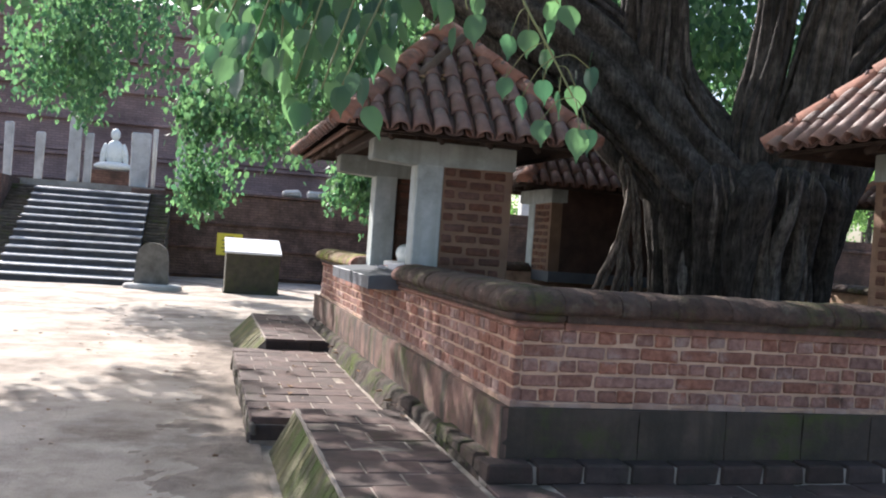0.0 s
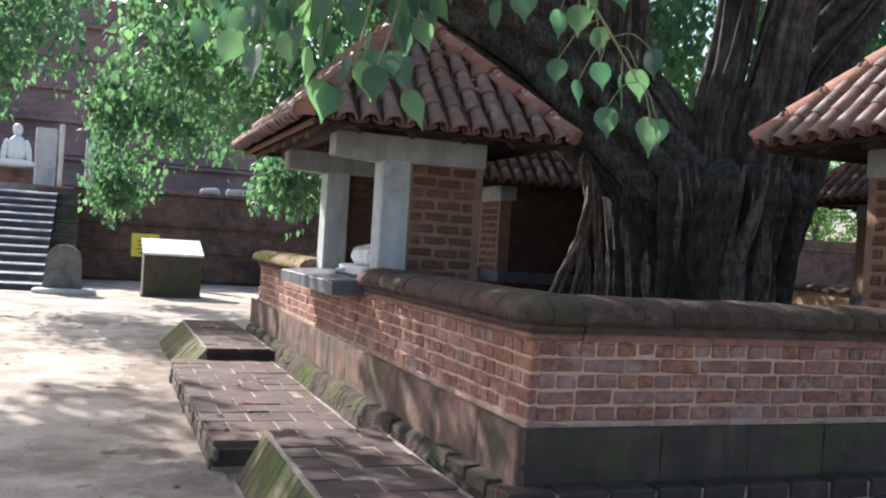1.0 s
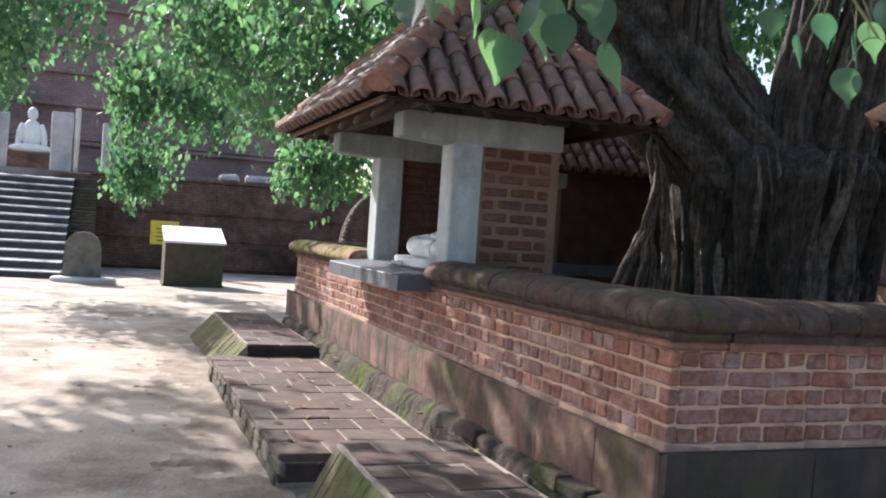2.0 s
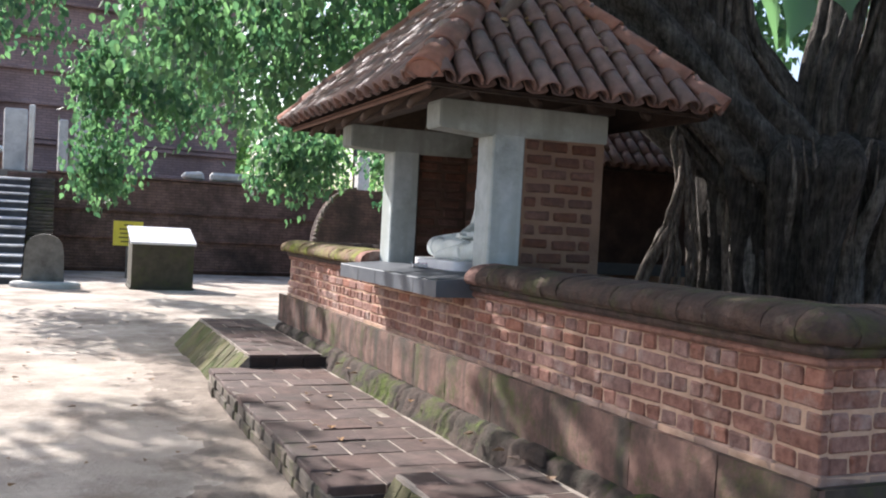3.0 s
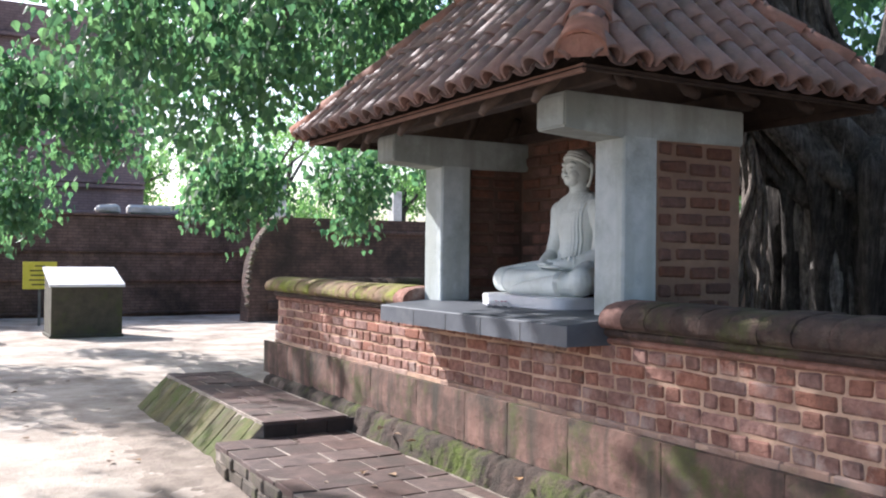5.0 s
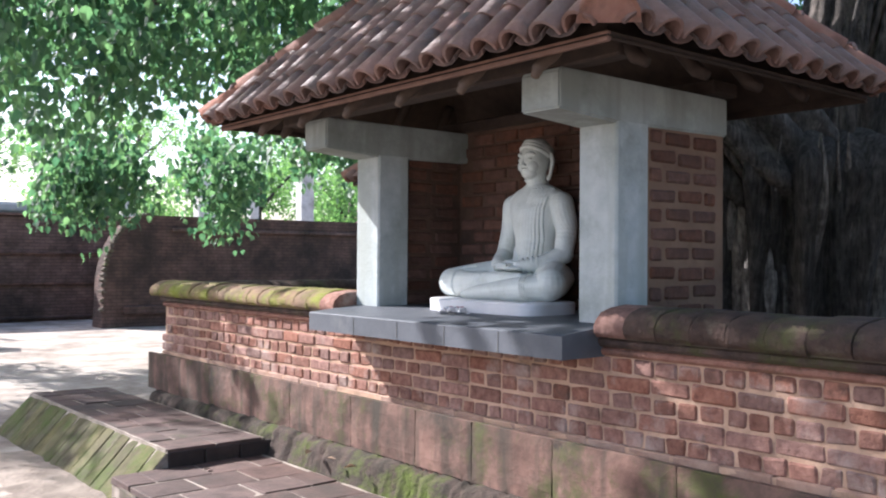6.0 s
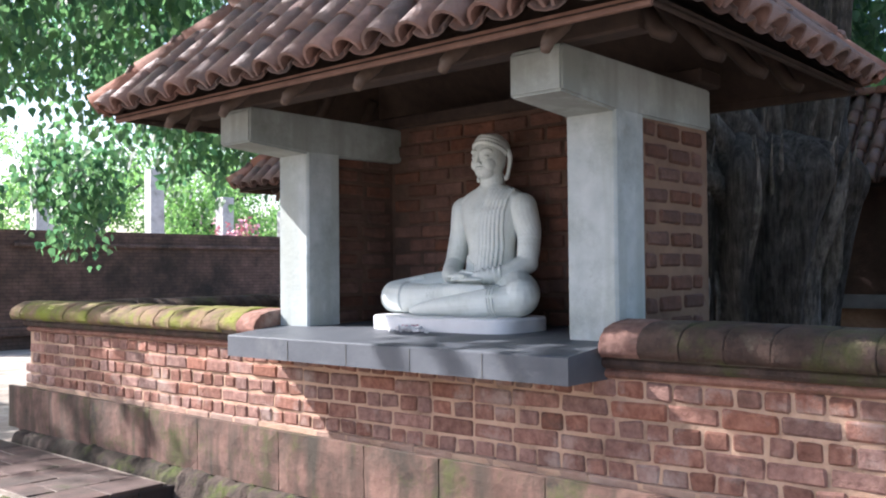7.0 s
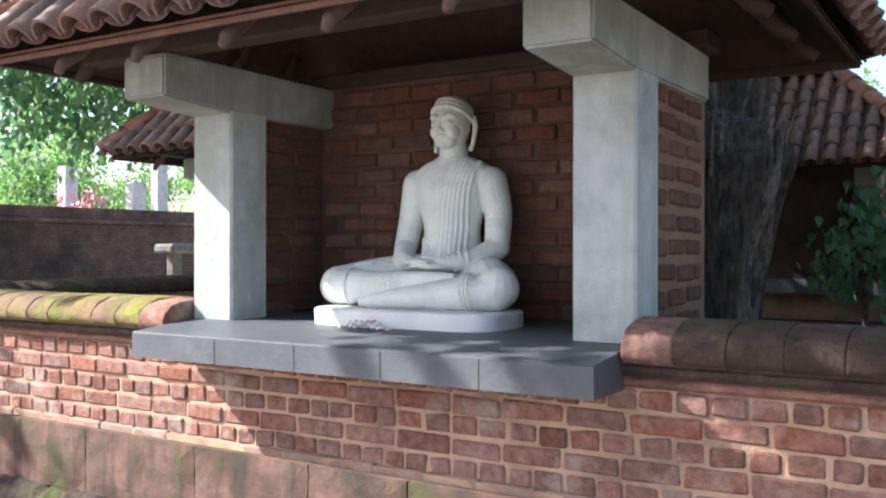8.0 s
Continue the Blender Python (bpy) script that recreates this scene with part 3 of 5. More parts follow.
    sweep(bm, [[Vector((x, y, z)) for x, z in prof] for y in (y0 - 0.003, y1 + 0.003)])
    bmesh.ops.bevel(bm, geom=list(bm.edges), offset=0.01, segments=2, affect="EDGES")
    part("beam", bm, M["beam"], hut, "grey painted concrete bracket beam")


for y0, y1 in ((HY0, HY0 + 0.26), (HY1 - 0.27, HY1)):
    column(y0, y1)
    beam(y0, y1)

for y0, y1 in ((HY0 + 0.012, HY0 + 0.19), (HY1 - 0.19, HY1 - 0.012)):
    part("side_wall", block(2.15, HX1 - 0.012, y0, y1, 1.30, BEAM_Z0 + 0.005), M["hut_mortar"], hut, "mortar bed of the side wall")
# inner walls take the darkened mortar, interior shade painted in
part("back_wall", block(2.70, HX1 - 0.012, HY0 + 0.19, HY1 - 0.19, 1.30, 2.62), M["hut_bed"], hut, "mortar bed of the back wall, darkened for shade")

part("back_lining", block(HX1 - 0.012, HX1 + 0.004, HY0 + 0.19, HY1 - 0.19, 1.30, 2.61), M["hut_back"], hut, "dark plaster on the back wall")

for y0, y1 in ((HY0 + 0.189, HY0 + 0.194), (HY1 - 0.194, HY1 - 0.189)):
    part("side_lining", block(2.162, 2.696, y0, y1, 1.372, BEAM_Z0 - 0.004), M["hut_bed"], hut, "mortar inside the side wall, darkened for shade")

# timbers
part("wall_plate", block(2.66, 2.9, HY0 - 0.05, HY1 + 0.05, 2.62, 2.70, 0.01), M["wood"], hut, "timber wall plate darkened for shade")
part("wall_plate", block(1.50, 1.62, HY0 - 0.35, HY1 + 0.35, 2.615, 2.70, 0.01), M["wood"], hut, "timber wall plate darkened for shade")
for name, x0, x1, y0, y1 in (("fascia", RX0 + 0.03, RX0 + 0.055, RY0 + 0.03, RY1 - 0.03), ("fascia", RX1 - 0.055, RX1 - 0.03, RY0 + 0.03, RY1 - 0.03),
                             ("fascia", RX0 + 0.055, RX1 - 0.055, RY0 + 0.03, RY0 + 0.055), ("fascia", RX0 + 0.055, RX1 - 0.055, RY1 - 0.055, RY1 - 0.03)):
    # only the front board keeps its red; the rest take the shade-darkened timber
    front = y1 - y0 > 1
    part(name, block(x0, x1, y0, y1, EAVE - (0.048 if front else 0.035), EAVE - 0.004, 0.004), M["fascia"] if front and x0 < 2 else M["wood"], hut, "reddish timber fascia board" if front and x0 < 2 else "timber eave board darkened for shade")


def roof_height(x, y):
    d = min(x - RX0, RX1 - x, y - RY0, RY1 - y)
    return EAVE + (TOP - EAVE) * d / RUN


# deck under the tiles: hipped sheet with thickness
bm = bmesh.new()
for lift, grow in ((0.0, 0.0), (-0.03, -0.02)):
    q = [Vector((RX0 - grow, RY0 - grow, EAVE + lift)), Vector((RX1 + grow, RY0 - grow, EAVE + lift)), Vector((RX1 + grow, RY1 + grow, EAVE + lift)), Vector((RX0 - grow, RY1 + grow, EAVE + lift)),
         Vector((RIDGE_X, RY0 + RUN, TOP + lift)), Vector((RIDGE_X, RY1 - RUN, TOP + lift))]
    v = [bm.verts.new(p) for p in q]
    for f in ((0, 1, 4), (1, 2, 5, 4), (2, 3, 5), (3, 0, 4, 5)):
        bm.faces.new([v[i] for i in f])
part("roof_deck", bm, M["wood"], hut, "timber roof boarding darkened for shade")

# rafters with rounded curved ends under the eaves
for k in range(6):
    y = RY0 + 0.5 + k * (RY1 - RY0 - 1.0) / 5
    pts = [Vector((RX0 + 0.09, y, EAVE - 0.115)), Vector((RX0 + 0.11, y, EAVE - 0.075)), Vector((RX0 + 0.20, y, EAVE + 0.0)), Vector((RX0 + 0.45, y, EAVE + 0.30)), Vector((RIDGE_X, y, TOP - 0.12))]
    part("rafter", tube(bmesh.new(), pts, [0.020, 0.028, 0.036, 0.04, 0.04], 10), M["rafter"], hut, "round timber rafter", smooth=True)
# side rafters use the darkened timber, eave shade being in its colour
for k in range(4):
    x = RX0 + 0.45 + k * (RX1 - RX0 - 0.9) / 3
    for y0, s in ((RY0, 1), (RY1, -1)):
        d = min(x - RX0, RX1 - x) * 0.9
        pts = [Vector((x, y0 + s * 0.16, EAVE - 0.055)), Vector((x, y0 + s * 0.22, EAVE - 0.02)), Vector((x, y0 + s * d, EAVE - 0.12 + d * (TOP - EAVE) / RUN))]
        part("rafter", tube(bmesh.new(), pts, [0.025, 0.036, 0.036], 12), M["wood"], hut, "round timber rafter", smooth=True)


def half_round(length, r0, r1, thick, arch=1.0, segs=7):
    """A tapered half-round tile: its low end at the origin, running up +y."""
    bm = bmesh.new()
    rings = []
    for y, r in ((0.0, r0), (length, r1)):
        ring = [Vector((-math.cos(math.pi * i / segs) * r, y, arch * math.sin(math.pi * i / segs) * r)) for i in range(segs + 1)]
        ring += [Vector((-math.cos(math.pi * i / segs) * (r - thick), y, arch * math.sin(math.pi * i / segs) * (r - thick))) for i in range(segs, -1, -1)]
        rings.append(ring)
    sweep(bm, rings)
    for f in bm.faces:
        f.smooth = len(f.verts) == 4
    return bm


TILE_W, TILE_STEP = 0.187, 0.262
cover = [mesh_of("roof_tile", half_round(0.345, 0.080 + 0.003 * k, 0.056, 0.014, 1.08), M["tile"]) for k in range(3)]
pans = bmesh.new()
SLOPE = math.atan2(TOP - EAVE, RUN)
SLOPE_LEN = RUN / math.cos(SLOPE)


def roof_side(ax, ay, ux, uy, vx, vy, length):
    """Tiles on one slope: from the corner a, along the eave u, up the slope over v."""
    cols = int(length / TILE_W)
    gap = length / cols
    u, v = Vector((ux, uy, 0)), Vector((vx, vy, 0))
    up = (v * math.cos(SLOPE) + Vector((0, 0, 1)) * math.sin(SLOPE))
    nrm = u.cross(up).normalized()
    if nrm.z < 0:
        nrm = -nrm
    for c in range(cols + 1):
        for kind in (0, 1):
            s = gap * (c + 0.5 * kind)
            if s < 0.06 or s > length - 0.06:
                continue
            reach = min(s, length - s, RUN) / math.cos(SLOPE)
            for r in range(8):
                d = r * TILE_STEP - 0.05
                if d + 0.10 > reach:
                    break
                base = Vector((ax, ay, EAVE)) + u * s + up * d + nrm * (0.012 + random.uniform(-0.004, 0.006))
                tip = up + nrm * 0.062 + u * random.uniform(-0.03, 0.03)
                tip.normalize()
                side = tip.cross(nrm).normalized()
                m = Matrix((side, tip, side.cross(tip))).transposed().to_4x4()
                m.translation = base + nrm * (0.030 if kind else 0.050)
                if kind:
                    piece("roof_tile", cover[random.randrange(3)], hut, m)
                else:
                    t = half_round(0.34, 0.085, 0.075, 0.012, 0.5, 5)
                    bmesh.ops.transform(t, verts=t.verts, matrix=m @ Matrix.Rotation(math.pi, 4, "Y"))
                    me = bpy.data.meshes.new("tmp")
                    t.to_mesh(me)
                    t.free()
                    pans.from_mesh(me)
                    bpy.data.meshes.remove(me)


roof_side(RX0, RY0, 0, 1, 1, 0, RY1 - RY0)
roof_side(RX1, RY0, 0, 1, -1, 0, RY1 - RY0)
roof_side(RX0, RY0, 1, 0, 0, 1, RX1 - RX0)
roof_side(RX0, RY1, 1, 0, 0, -1, RX1 - RX0)
part("pan_tiles", pans, M["tile_dark"], hut, "dark weathered channel tiles", kind="stuff")

ridge_tile = mesh_of("ridge_tile", half_round(0.36, 0.125, 0.105, 0.016, 0.95, 9), M["ridge"])


def cap_line(a, b):
    way = (b - a).normalized()
    side = way.cross(Vector((0, 0, 1))).normalized()
    upv = side.cross(way)
    m = Matrix((side, way, upv)).transposed().to_4x4()
    count = max(1, round((b - a).length / 0.31))
    for k in range(count):
        m.translation = a + (b - a) * (k / count) + upv * (0.028 + 0.006 * (k % 2))
        piece("ridge_tile", ridge_tile, hut, m.copy())


A0, A1 = Vector((RIDGE_X, RY0 + RUN, TOP + 0.03)), Vector((RIDGE_X, RY1 - RUN, TOP + 0.03))
for cx, cy, a in ((RX0, RY0, A0), (RX1, RY0, A0), (RX0, RY1, A1), (RX1, RY1, A1)):
    c = Vector((cx, cy, EAVE + 0.012))
    cap_line(c - (a - c).normalized() * 0.03, a)
    way = (a - c).normalized()
    side = way.cross(Vector((0, 0, 1))).normalized()
    upv = side.cross(way)
    mid = c - way * 0.022 + upv * 0.028
    bm = bmesh.new()
    arc = [mid + side * (0.128 * math.cos(math.pi * i / 10)) + upv * (0.116 * math.sin(math.pi * i / 10) - 0.02) for i in range(11)]
    sweep(bm, [arc, [p + way * 0.02 for p in arc]])
    part("hip_end", bm, M["ridge"], hut, "orange clay hip end closure")
cap_line(A0, A1)

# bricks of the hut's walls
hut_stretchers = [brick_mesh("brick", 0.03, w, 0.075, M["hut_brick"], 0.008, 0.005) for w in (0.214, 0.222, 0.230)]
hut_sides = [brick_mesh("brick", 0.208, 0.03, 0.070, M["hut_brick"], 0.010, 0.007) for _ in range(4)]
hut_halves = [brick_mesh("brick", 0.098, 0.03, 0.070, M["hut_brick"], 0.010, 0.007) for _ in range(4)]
for r in range(10):
    z = 1.36 + 0.052 + r * 0.1035
    for face_y in (HY0 + 0.016, HY1 - 0.016):
        x = 2.175
        row = (1, 2, 2, 1) if r % 2 else (2, 2, 1, 1)
        for size in row:
            w = 0.225 if size == 2 else 0.11
            if x + w > HX1 + 0.02:
                break
            me = random.choice(hut_sides if size == 2 else hut_halves)
            piece("brick", me, hut, pose(x + w / 2 + random.uniform(-0.006, 0.006), face_y, z + random.uniform(-0.005, 0.005), 0, random.uniform(-1, 1), 0))
            x += w + 0.02
for r in range(14):
    z = 1.36 + 0.046 + r * 0.0885
    for k in range(9):
        y = HY0 + 0.19 + 0.12 + k * 0.243 - (0.12 if r % 2 else 0)
        if y < HY0 + 0.26 or y > HY1 - 0.26:
            continue
        piece("brick", random.choice(hut_stretchers), hut, pose(2.6985, y + random.uniform(-0.008, 0.008), z + random.uniform(-0.004, 0.004), random.uniform(-0.8, 0.8), 0, 0))
    if r < 12:
        for face_y in (HY0 + 0.187, HY1 - 0.187):
            for k in range(2):
                piece("brick", random.choice(hut_sides), hut, pose(2.29 + k * 0.245 + (0.03 if r % 2 else -0.02), face_y, z, 0, 0, 0))

to_c = pose(CX, CY, 0)
for turn in (90, 180, 270):
    copy_thing(hut, pose(0.09 if turn == 90 else 0, 0, 0) @ to_c @ pose(0, 0, 0, 0, 0, turn) @ to_c.inverted() @ Matrix.Translation(hut.location))

# ---- the seated statue on its pedestal ----
pedestal = bmesh.new()
prof = []
for k in range(96):
    t = 2 * math.pi * k / 96
    cxx, syy = math.cos(t), math.sin(t)
    prof.append(Vector((2.19 + 0.245 * math.copysign(abs(cxx) ** 0.55, cxx), 9.393 + 0.497 * math.copysign(abs(syy) ** 0.32, syy), 0)))
rings = []
for z, shrink in ((1.362, 0.0), (1.368, 0.0), (1.428, 0.0), (1.438, 0.010), (1.440, 0.03)):
    ring = []
    for p in prof:
        away = Vector((p.x - 2.19, p.y - 9.393, 0)).normalized()
        ring.append(p - away * (shrink + 0.004 * noise.noise(p * 9 + Vector((0, 0, z * 12)))) + Vector((0, 0, z)))
    rings.append(ring)
sweep(pedestal, rings)
solid("statue_pedestal", pedestal, M["altar_top"], "low white rounded pedestal slab under the statue", "pedestal")


def ball(bm, c, r, rot=(0, 0, 0), seg=20):
    vs = bmesh.ops.create_uvsphere(bm, u_segments=seg, v_segments=seg // 2 + 2, radius=1.0)["verts"]
    m = pose(*c, *rot) @ Matrix.Diagonal((*r, 1))
    for v in vs:
        v.co = m @ v.co


SX, SY, SZ = 2.445, 9.382, 1.437
bm = bmesh.new()


def limb(ctrl, radii):
    """A round tapered limb of the statue along ctrl, closed with balls."""
    pts = curve_pts([(SX + p[0], SY + p[1], SZ + p[2]) for p in ctrl], 6)
    n = len(pts) - 1
    rr = []
    for i in range(n + 1):
        s = i / n * (len(radii) - 1)
        k = min(int(s), len(radii) - 2)
        rr.append(radii[k] + (radii[k + 1] - radii[k]) * (s - k))
    tube(bm, pts, rr, 18)
    for e, r in ((pts[0], rr[0]), (pts[-1], rr[-1])):
        ball(bm, e, (r, r, r), seg=16)
    return pts, rr


def cuff(at, way, r, width=0.006):
    """A raised hem round a limb."""
    way = Vector(way).normalized()
    side = way.cross(Vector((0.2, 0.1, 1))).normalized()
    up = side.cross(way)
    c = Vector((SX + at[0], SY + at[1], SZ + at[2]))
    ring = [c + (side * math.cos(t * math.pi / 12) + up * math.sin(t * math.pi / 12)) * r for t in range(25)]
    tube(bm, ring, [width] * 25, 6)


# thighs, then the lower shin across the front and the upper foot resting on it
limb([(0.05, 0.10, 0.13), (-0.08, 0.31, 0.125), (-0.245, 0.478, 0.100)], [0.130, 0.115, 0.094])
limb([(0.05, -0.10, 0.13), (-0.08, -0.28, 0.125), (-0.245, -0.415, 0.105)], [0.130, 0.115, 0.098])
limb([(-0.255, -0.41, 0.092), (-0.325, -0.14, 0.066), (-0.345, 0.10, 0.046)], [0.090, 0.066, 0.044])
limb([(-0.345, 0.10, 0.046), (-0.350, 0.19, 0.034), (-0.345, 0.262, 0.024)], [0.044, 0.036, 0.022])
limb([(-0.250, 0.478, 0.094), (-0.290, 0.22, 0.100), (-0.290, 0.06, 0.124)], [0.092, 0.074, 0.052])
limb([(-0.290, 0.06, 0.126), (-0.300, -0.06, 0.140), (-0.285, -0.20, 0.150)], [0.048, 0.038, 0.020])
ball(bm, (SX + 0.06, SY, SZ + 0.13), (0.19, 0.28, 0.14))
ball(bm, (SX - 0.14, SY, SZ + 0.075), (0.20, 0.36, 0.075))
for k in range(3):
    cuff((-0.290, 0.105 + 0.020 * k, 0.116 - 0.004 * k), (0, 1, -0.12), 0.060 + 0.003 * k)
    cuff((-0.318, -0.285 - 0.020 * k, 0.082), (-0.25, 1, -0.1), 0.083 + 0.002 * k)
cuff((-0.272, 0.375, 0.096), (-0.15, 1, 0.0), 0.088)
# trunk and shoulders
torso = [(0.05, 0.15, 0.185, 0.145), (0.05, 0.27, 0.155, 0.122), (0.05, 0.38, 0.150, 0.116), (0.05, 0.48, 0.178, 0.128), (0.055, 0.57, 0.205, 0.133), (0.065, 0.645, 0.212, 0.112), (0.07, 0.70, 0.15, 0.09), (0.07, 0.735, 0.085, 0.078)]
shape = [(a.x, a.y, a.z, b.x) for a, b in zip(curve_pts([t[:3] for t in torso], 4), curve_pts([(t[3], 0, 0) for t in torso], 4))]
sweep(bm, [[Vector((SX + dx + rx * math.cos(2 * math.pi * i / 32), SY + ry * math.sin(2 * math.pi * i / 32), SZ + z)) for i in range(32)] for dx, z, ry, rx in shape])


def torso_front(y, z):
    """The x of the chest's front at that y and height."""
    for (d0, z0, ry0, rx0), (d1, z1, ry1, rx1) in zip(torso, torso[1:]):
        if z <= z1:
            f = max(0.0, (z - z0) / (z1 - z0))
            ry, rx, d = ry0 + (ry1 - ry0) * f, rx0 + (rx1 - rx0) * f, d0 + (d1 - d0) * f
            return d - rx * math.sqrt(max(0.02, 1 - (y / ry) ** 2))
    return 0.0


# robe pleats from one shoulder to the lap, finer folds over the belly and a rolled hem on the shoulder
for k in range(7):
    pts = []
    for i in range(16):
        f = i / 15
        z = 0.705 - 0.50 * f
        y = -0.052 - 0.0195 * k + (0.062 - 0.002 * k) * math.sin(f * 1.5)
        lift = 0.004 if z < 0.60 else 0.004 + 0.12 * (z - 0.60)
        pts.append(Vector((SX + torso_front(y, z) - lift, SY + y, SZ + z)))
    tube(bm, pts, [0.0095] * 16, 6)
for k in range(6):
    pts = []
    for i in range(8):
        f = i / 7
        y, z = 0.135 - 0.022 * k - 0.012 * f, 0.335 - 0.15 * f - 0.012 * k
        pts.append(Vector((SX + torso_front(y, z) - 0.006, SY + y, SZ + z)))
    tube(bm, pts, [0.003 + 0.0010 * i for i in range(8)], 6)
# arms, folded cuffs and joined palms in the lap
for s in (1, -1):
    limb([(0.065, s * 0.212, 0.600), (0.07, s * 0.247, 0.45), (0.03, s * 0.262, 0.290)], [0.080, 0.070, 0.060])
    ball(bm, (SX + 0.07, SY + s * 0.125, SZ + 0.664), (0.080, 0.13, 0.052), (s * -24, 0, 0))
    limb([(0.03, s * 0.265, 0.285), (-0.09, s * 0.195, 0.228), (-0.185, s * 0.085, 0.212)], [0.060, 0.050, 0.034])
    ball(bm, (SX - 0.205, SY + s * 0.035, SZ + 0.205 + 0.010 * s), (0.050, 0.092, 0.020))
    for k in range(4):
        limb([(-0.198 - 0.014 * k, s * 0.03, 0.212 + 0.010 * s), (-0.212 - 0.016 * k, -s * 0.045, 0.206 + 0.010 * s)], [0.0095, 0.0075])
    limb([(-0.175, s * 0.06, 0.228), (-0.205, s * 0.008, 0.240)], [0.012, 0.010])
for k in range(4):
    cuff((-0.105 - 0.018 * k, -0.175 + 0.026 * k, 0.224 - 0.003 * k), (-0.6, 0.75, -0.1), 0.050 - 0.003 * k, 0.0075)
# pleats fanning over the thigh beside the arm
for k in range(7):
    f = k / 6
    a = Vector((SX + 0.02 - 0.20 * f, SY + 0.235 + 0.085 * f, SZ + 0.243 - 0.030 * f))
    tube(bm, curve_pts([a, a + Vector((-0.045, 0.055, -0.010)), a + Vector((-0.085, 0.105, -0.040))], 4), [0.0075] * 9, 6)
# neck, head and jaw
limb([(0.065, 0, 0.70), (0.055, 0, 0.80)], [0.078, 0.066])
HX = SX + 0.022
ball(bm, (HX + 0.012, SY, SZ + 0.892), (0.104, 0.094, 0.125), seg=32)
ball(bm, (HX - 0.032, SY, SZ + 0.822), (0.056, 0.062, 0.056), seg=24)
ball(bm, (HX - 0.060, SY, SZ + 0.793), (0.024, 0.030, 0.020), seg=16)
for s in (1, -1):
    ball(bm, (HX - 0.040, SY + s * 0.046, SZ + 0.852), (0.045, 0.034, 0.040), seg=16)
    limb([(0.082, s * 0.100, 0.925), (0.085, s * 0.110, 0.88), (0.070, s * 0.106, 0.80), (0.060, s * 0.100, 0.772)], [0.016, 0.014, 0.011, 0.014])
    brow = [Vector((HX - 0.088 + 0.030 * f ** 1.6, SY + s * (0.014 + 0.060 * f), SZ + 0.915 + 0.014 * math.sin(f * 2.9))) for f in (0, 0.2, 0.4, 0.6, 0.8, 1)]
    tube(bm, brow, [0.009, 0.010, 0.010, 0.009, 0.008, 0.005], 8)
    ball(bm, (HX - 0.070, SY + s * 0.036, SZ + 0.889), (0.017, 0.025, 0.0105), (0, 0, s * 14), seg=16)
    tube(bm, [Vector((HX - 0.087 + 0.03 * f * f, SY + s * (0.015 + 0.044 * f), SZ + 0.881 - 0.004 * math.sin(3 * f))) for f in (0, 0.35, 0.7, 1)], [0.004, 0.0055, 0.005, 0.003], 6)
    ball(bm, (HX - 0.094, SY + s * 0.013, SZ + 0.853), (0.012, 0.009, 0.008), seg=12)
sweep(bm, [[Vector((HX - 0.080 - d, SY, SZ + z)), Vector((HX - 0.080 - 0.4 * d, SY + w, SZ + z)), Vector((HX - 0.055, SY + 1.5 * w, SZ + z)), Vector((HX - 0.055, SY - 1.5 * w, SZ + z)), Vector((HX - 0.080 - 0.4 * d, SY - w, SZ + z))]
           for z, d, w in ((0.925, 0.010, 0.008), (0.900, 0.015, 0.009), (0.872, 0.026, 0.012), (0.856, 0.031, 0.014), (0.848, 0.016, 0.012))])
ball(bm, (HX - 0.084, SY, SZ + 0.829), (0.012, 0.022, 0.0062), seg=16)
ball(bm, (HX - 0.082, SY, SZ + 0.817), (0.012, 0.018, 0.0065), seg=16)
# cap of hair with a low crown and two rows of small curls along the hairline
ball(bm, (HX + 0.040, SY, SZ + 0.948), (0.104, 0.101, 0.078), seg=32)
ball(bm, (HX + 0.036, SY, SZ + 0.996), (0.072, 0.070, 0.040), seg=24)
for row in range(3):
    for k in range(23):
        a = math.pi * (k / 22 - 0.5) * 1.15
        drop = 0.052 * (1 - math.cos(a)) * (1.0 - 0.2 * row)
        out = 1.0 - 0.13 * row
        c = Vector((HX + 0.026 - 0.100 * out * math.cos(a), SY + 0.101 * out * math.sin(a), SZ + 0.978 + 0.018 * row - drop))
        ball(bm, c, (0.0105, 0.0085, 0.0105), seg=8)
statue = solid("seated_statue", bm, M["statue"], "white painted seated meditating statue with folded legs", "statue", smooth=True)
rm = statue.modifiers.new("skin", "REMESH")
rm.mode, rm.voxel_size, rm.use_smooth_shade = "VOXEL", 0.0042, True
sm = statue.modifiers.new("soften", "SMOOTH")
sm.factor, sm.iterations = 0.5, 1

# ---- the fig tree ----
tree = thing("fig_tree", (CX, CY, 0.85), "old fig tree with fluted trunk, aerial roots and drooping leaves", "tree")
random.seed(11)
TX, TY = 6.50, 9.90
rings = []
for k in range(23):
    z = 0.75 + k * 0.10
    h = (z - 0.75) / 3.2
    base = 0.80 + 0.14 * math.exp(-h * 8) + 0.46 * h ** 1.1
    ring = []
    for i in range(160):
        t = 2 * math.pi * i / 160
        wob = noise.noise(Vector((math.cos(t) * 1.6, math.sin(t) * 1.6, z * 0.4)))
        tt = t + 0.10 * math.sin(z * 1.1 + 3 * t) + 0.12 * wob
        fl = (abs(math.sin(7 * tt)) ** 0.55 - 0.55) * 0.34 + (abs(math.sin(12.5 * tt + 1.0)) ** 0.8 - 0.5) * 0.18
        close = max(0.0, (k - 16) / 6)
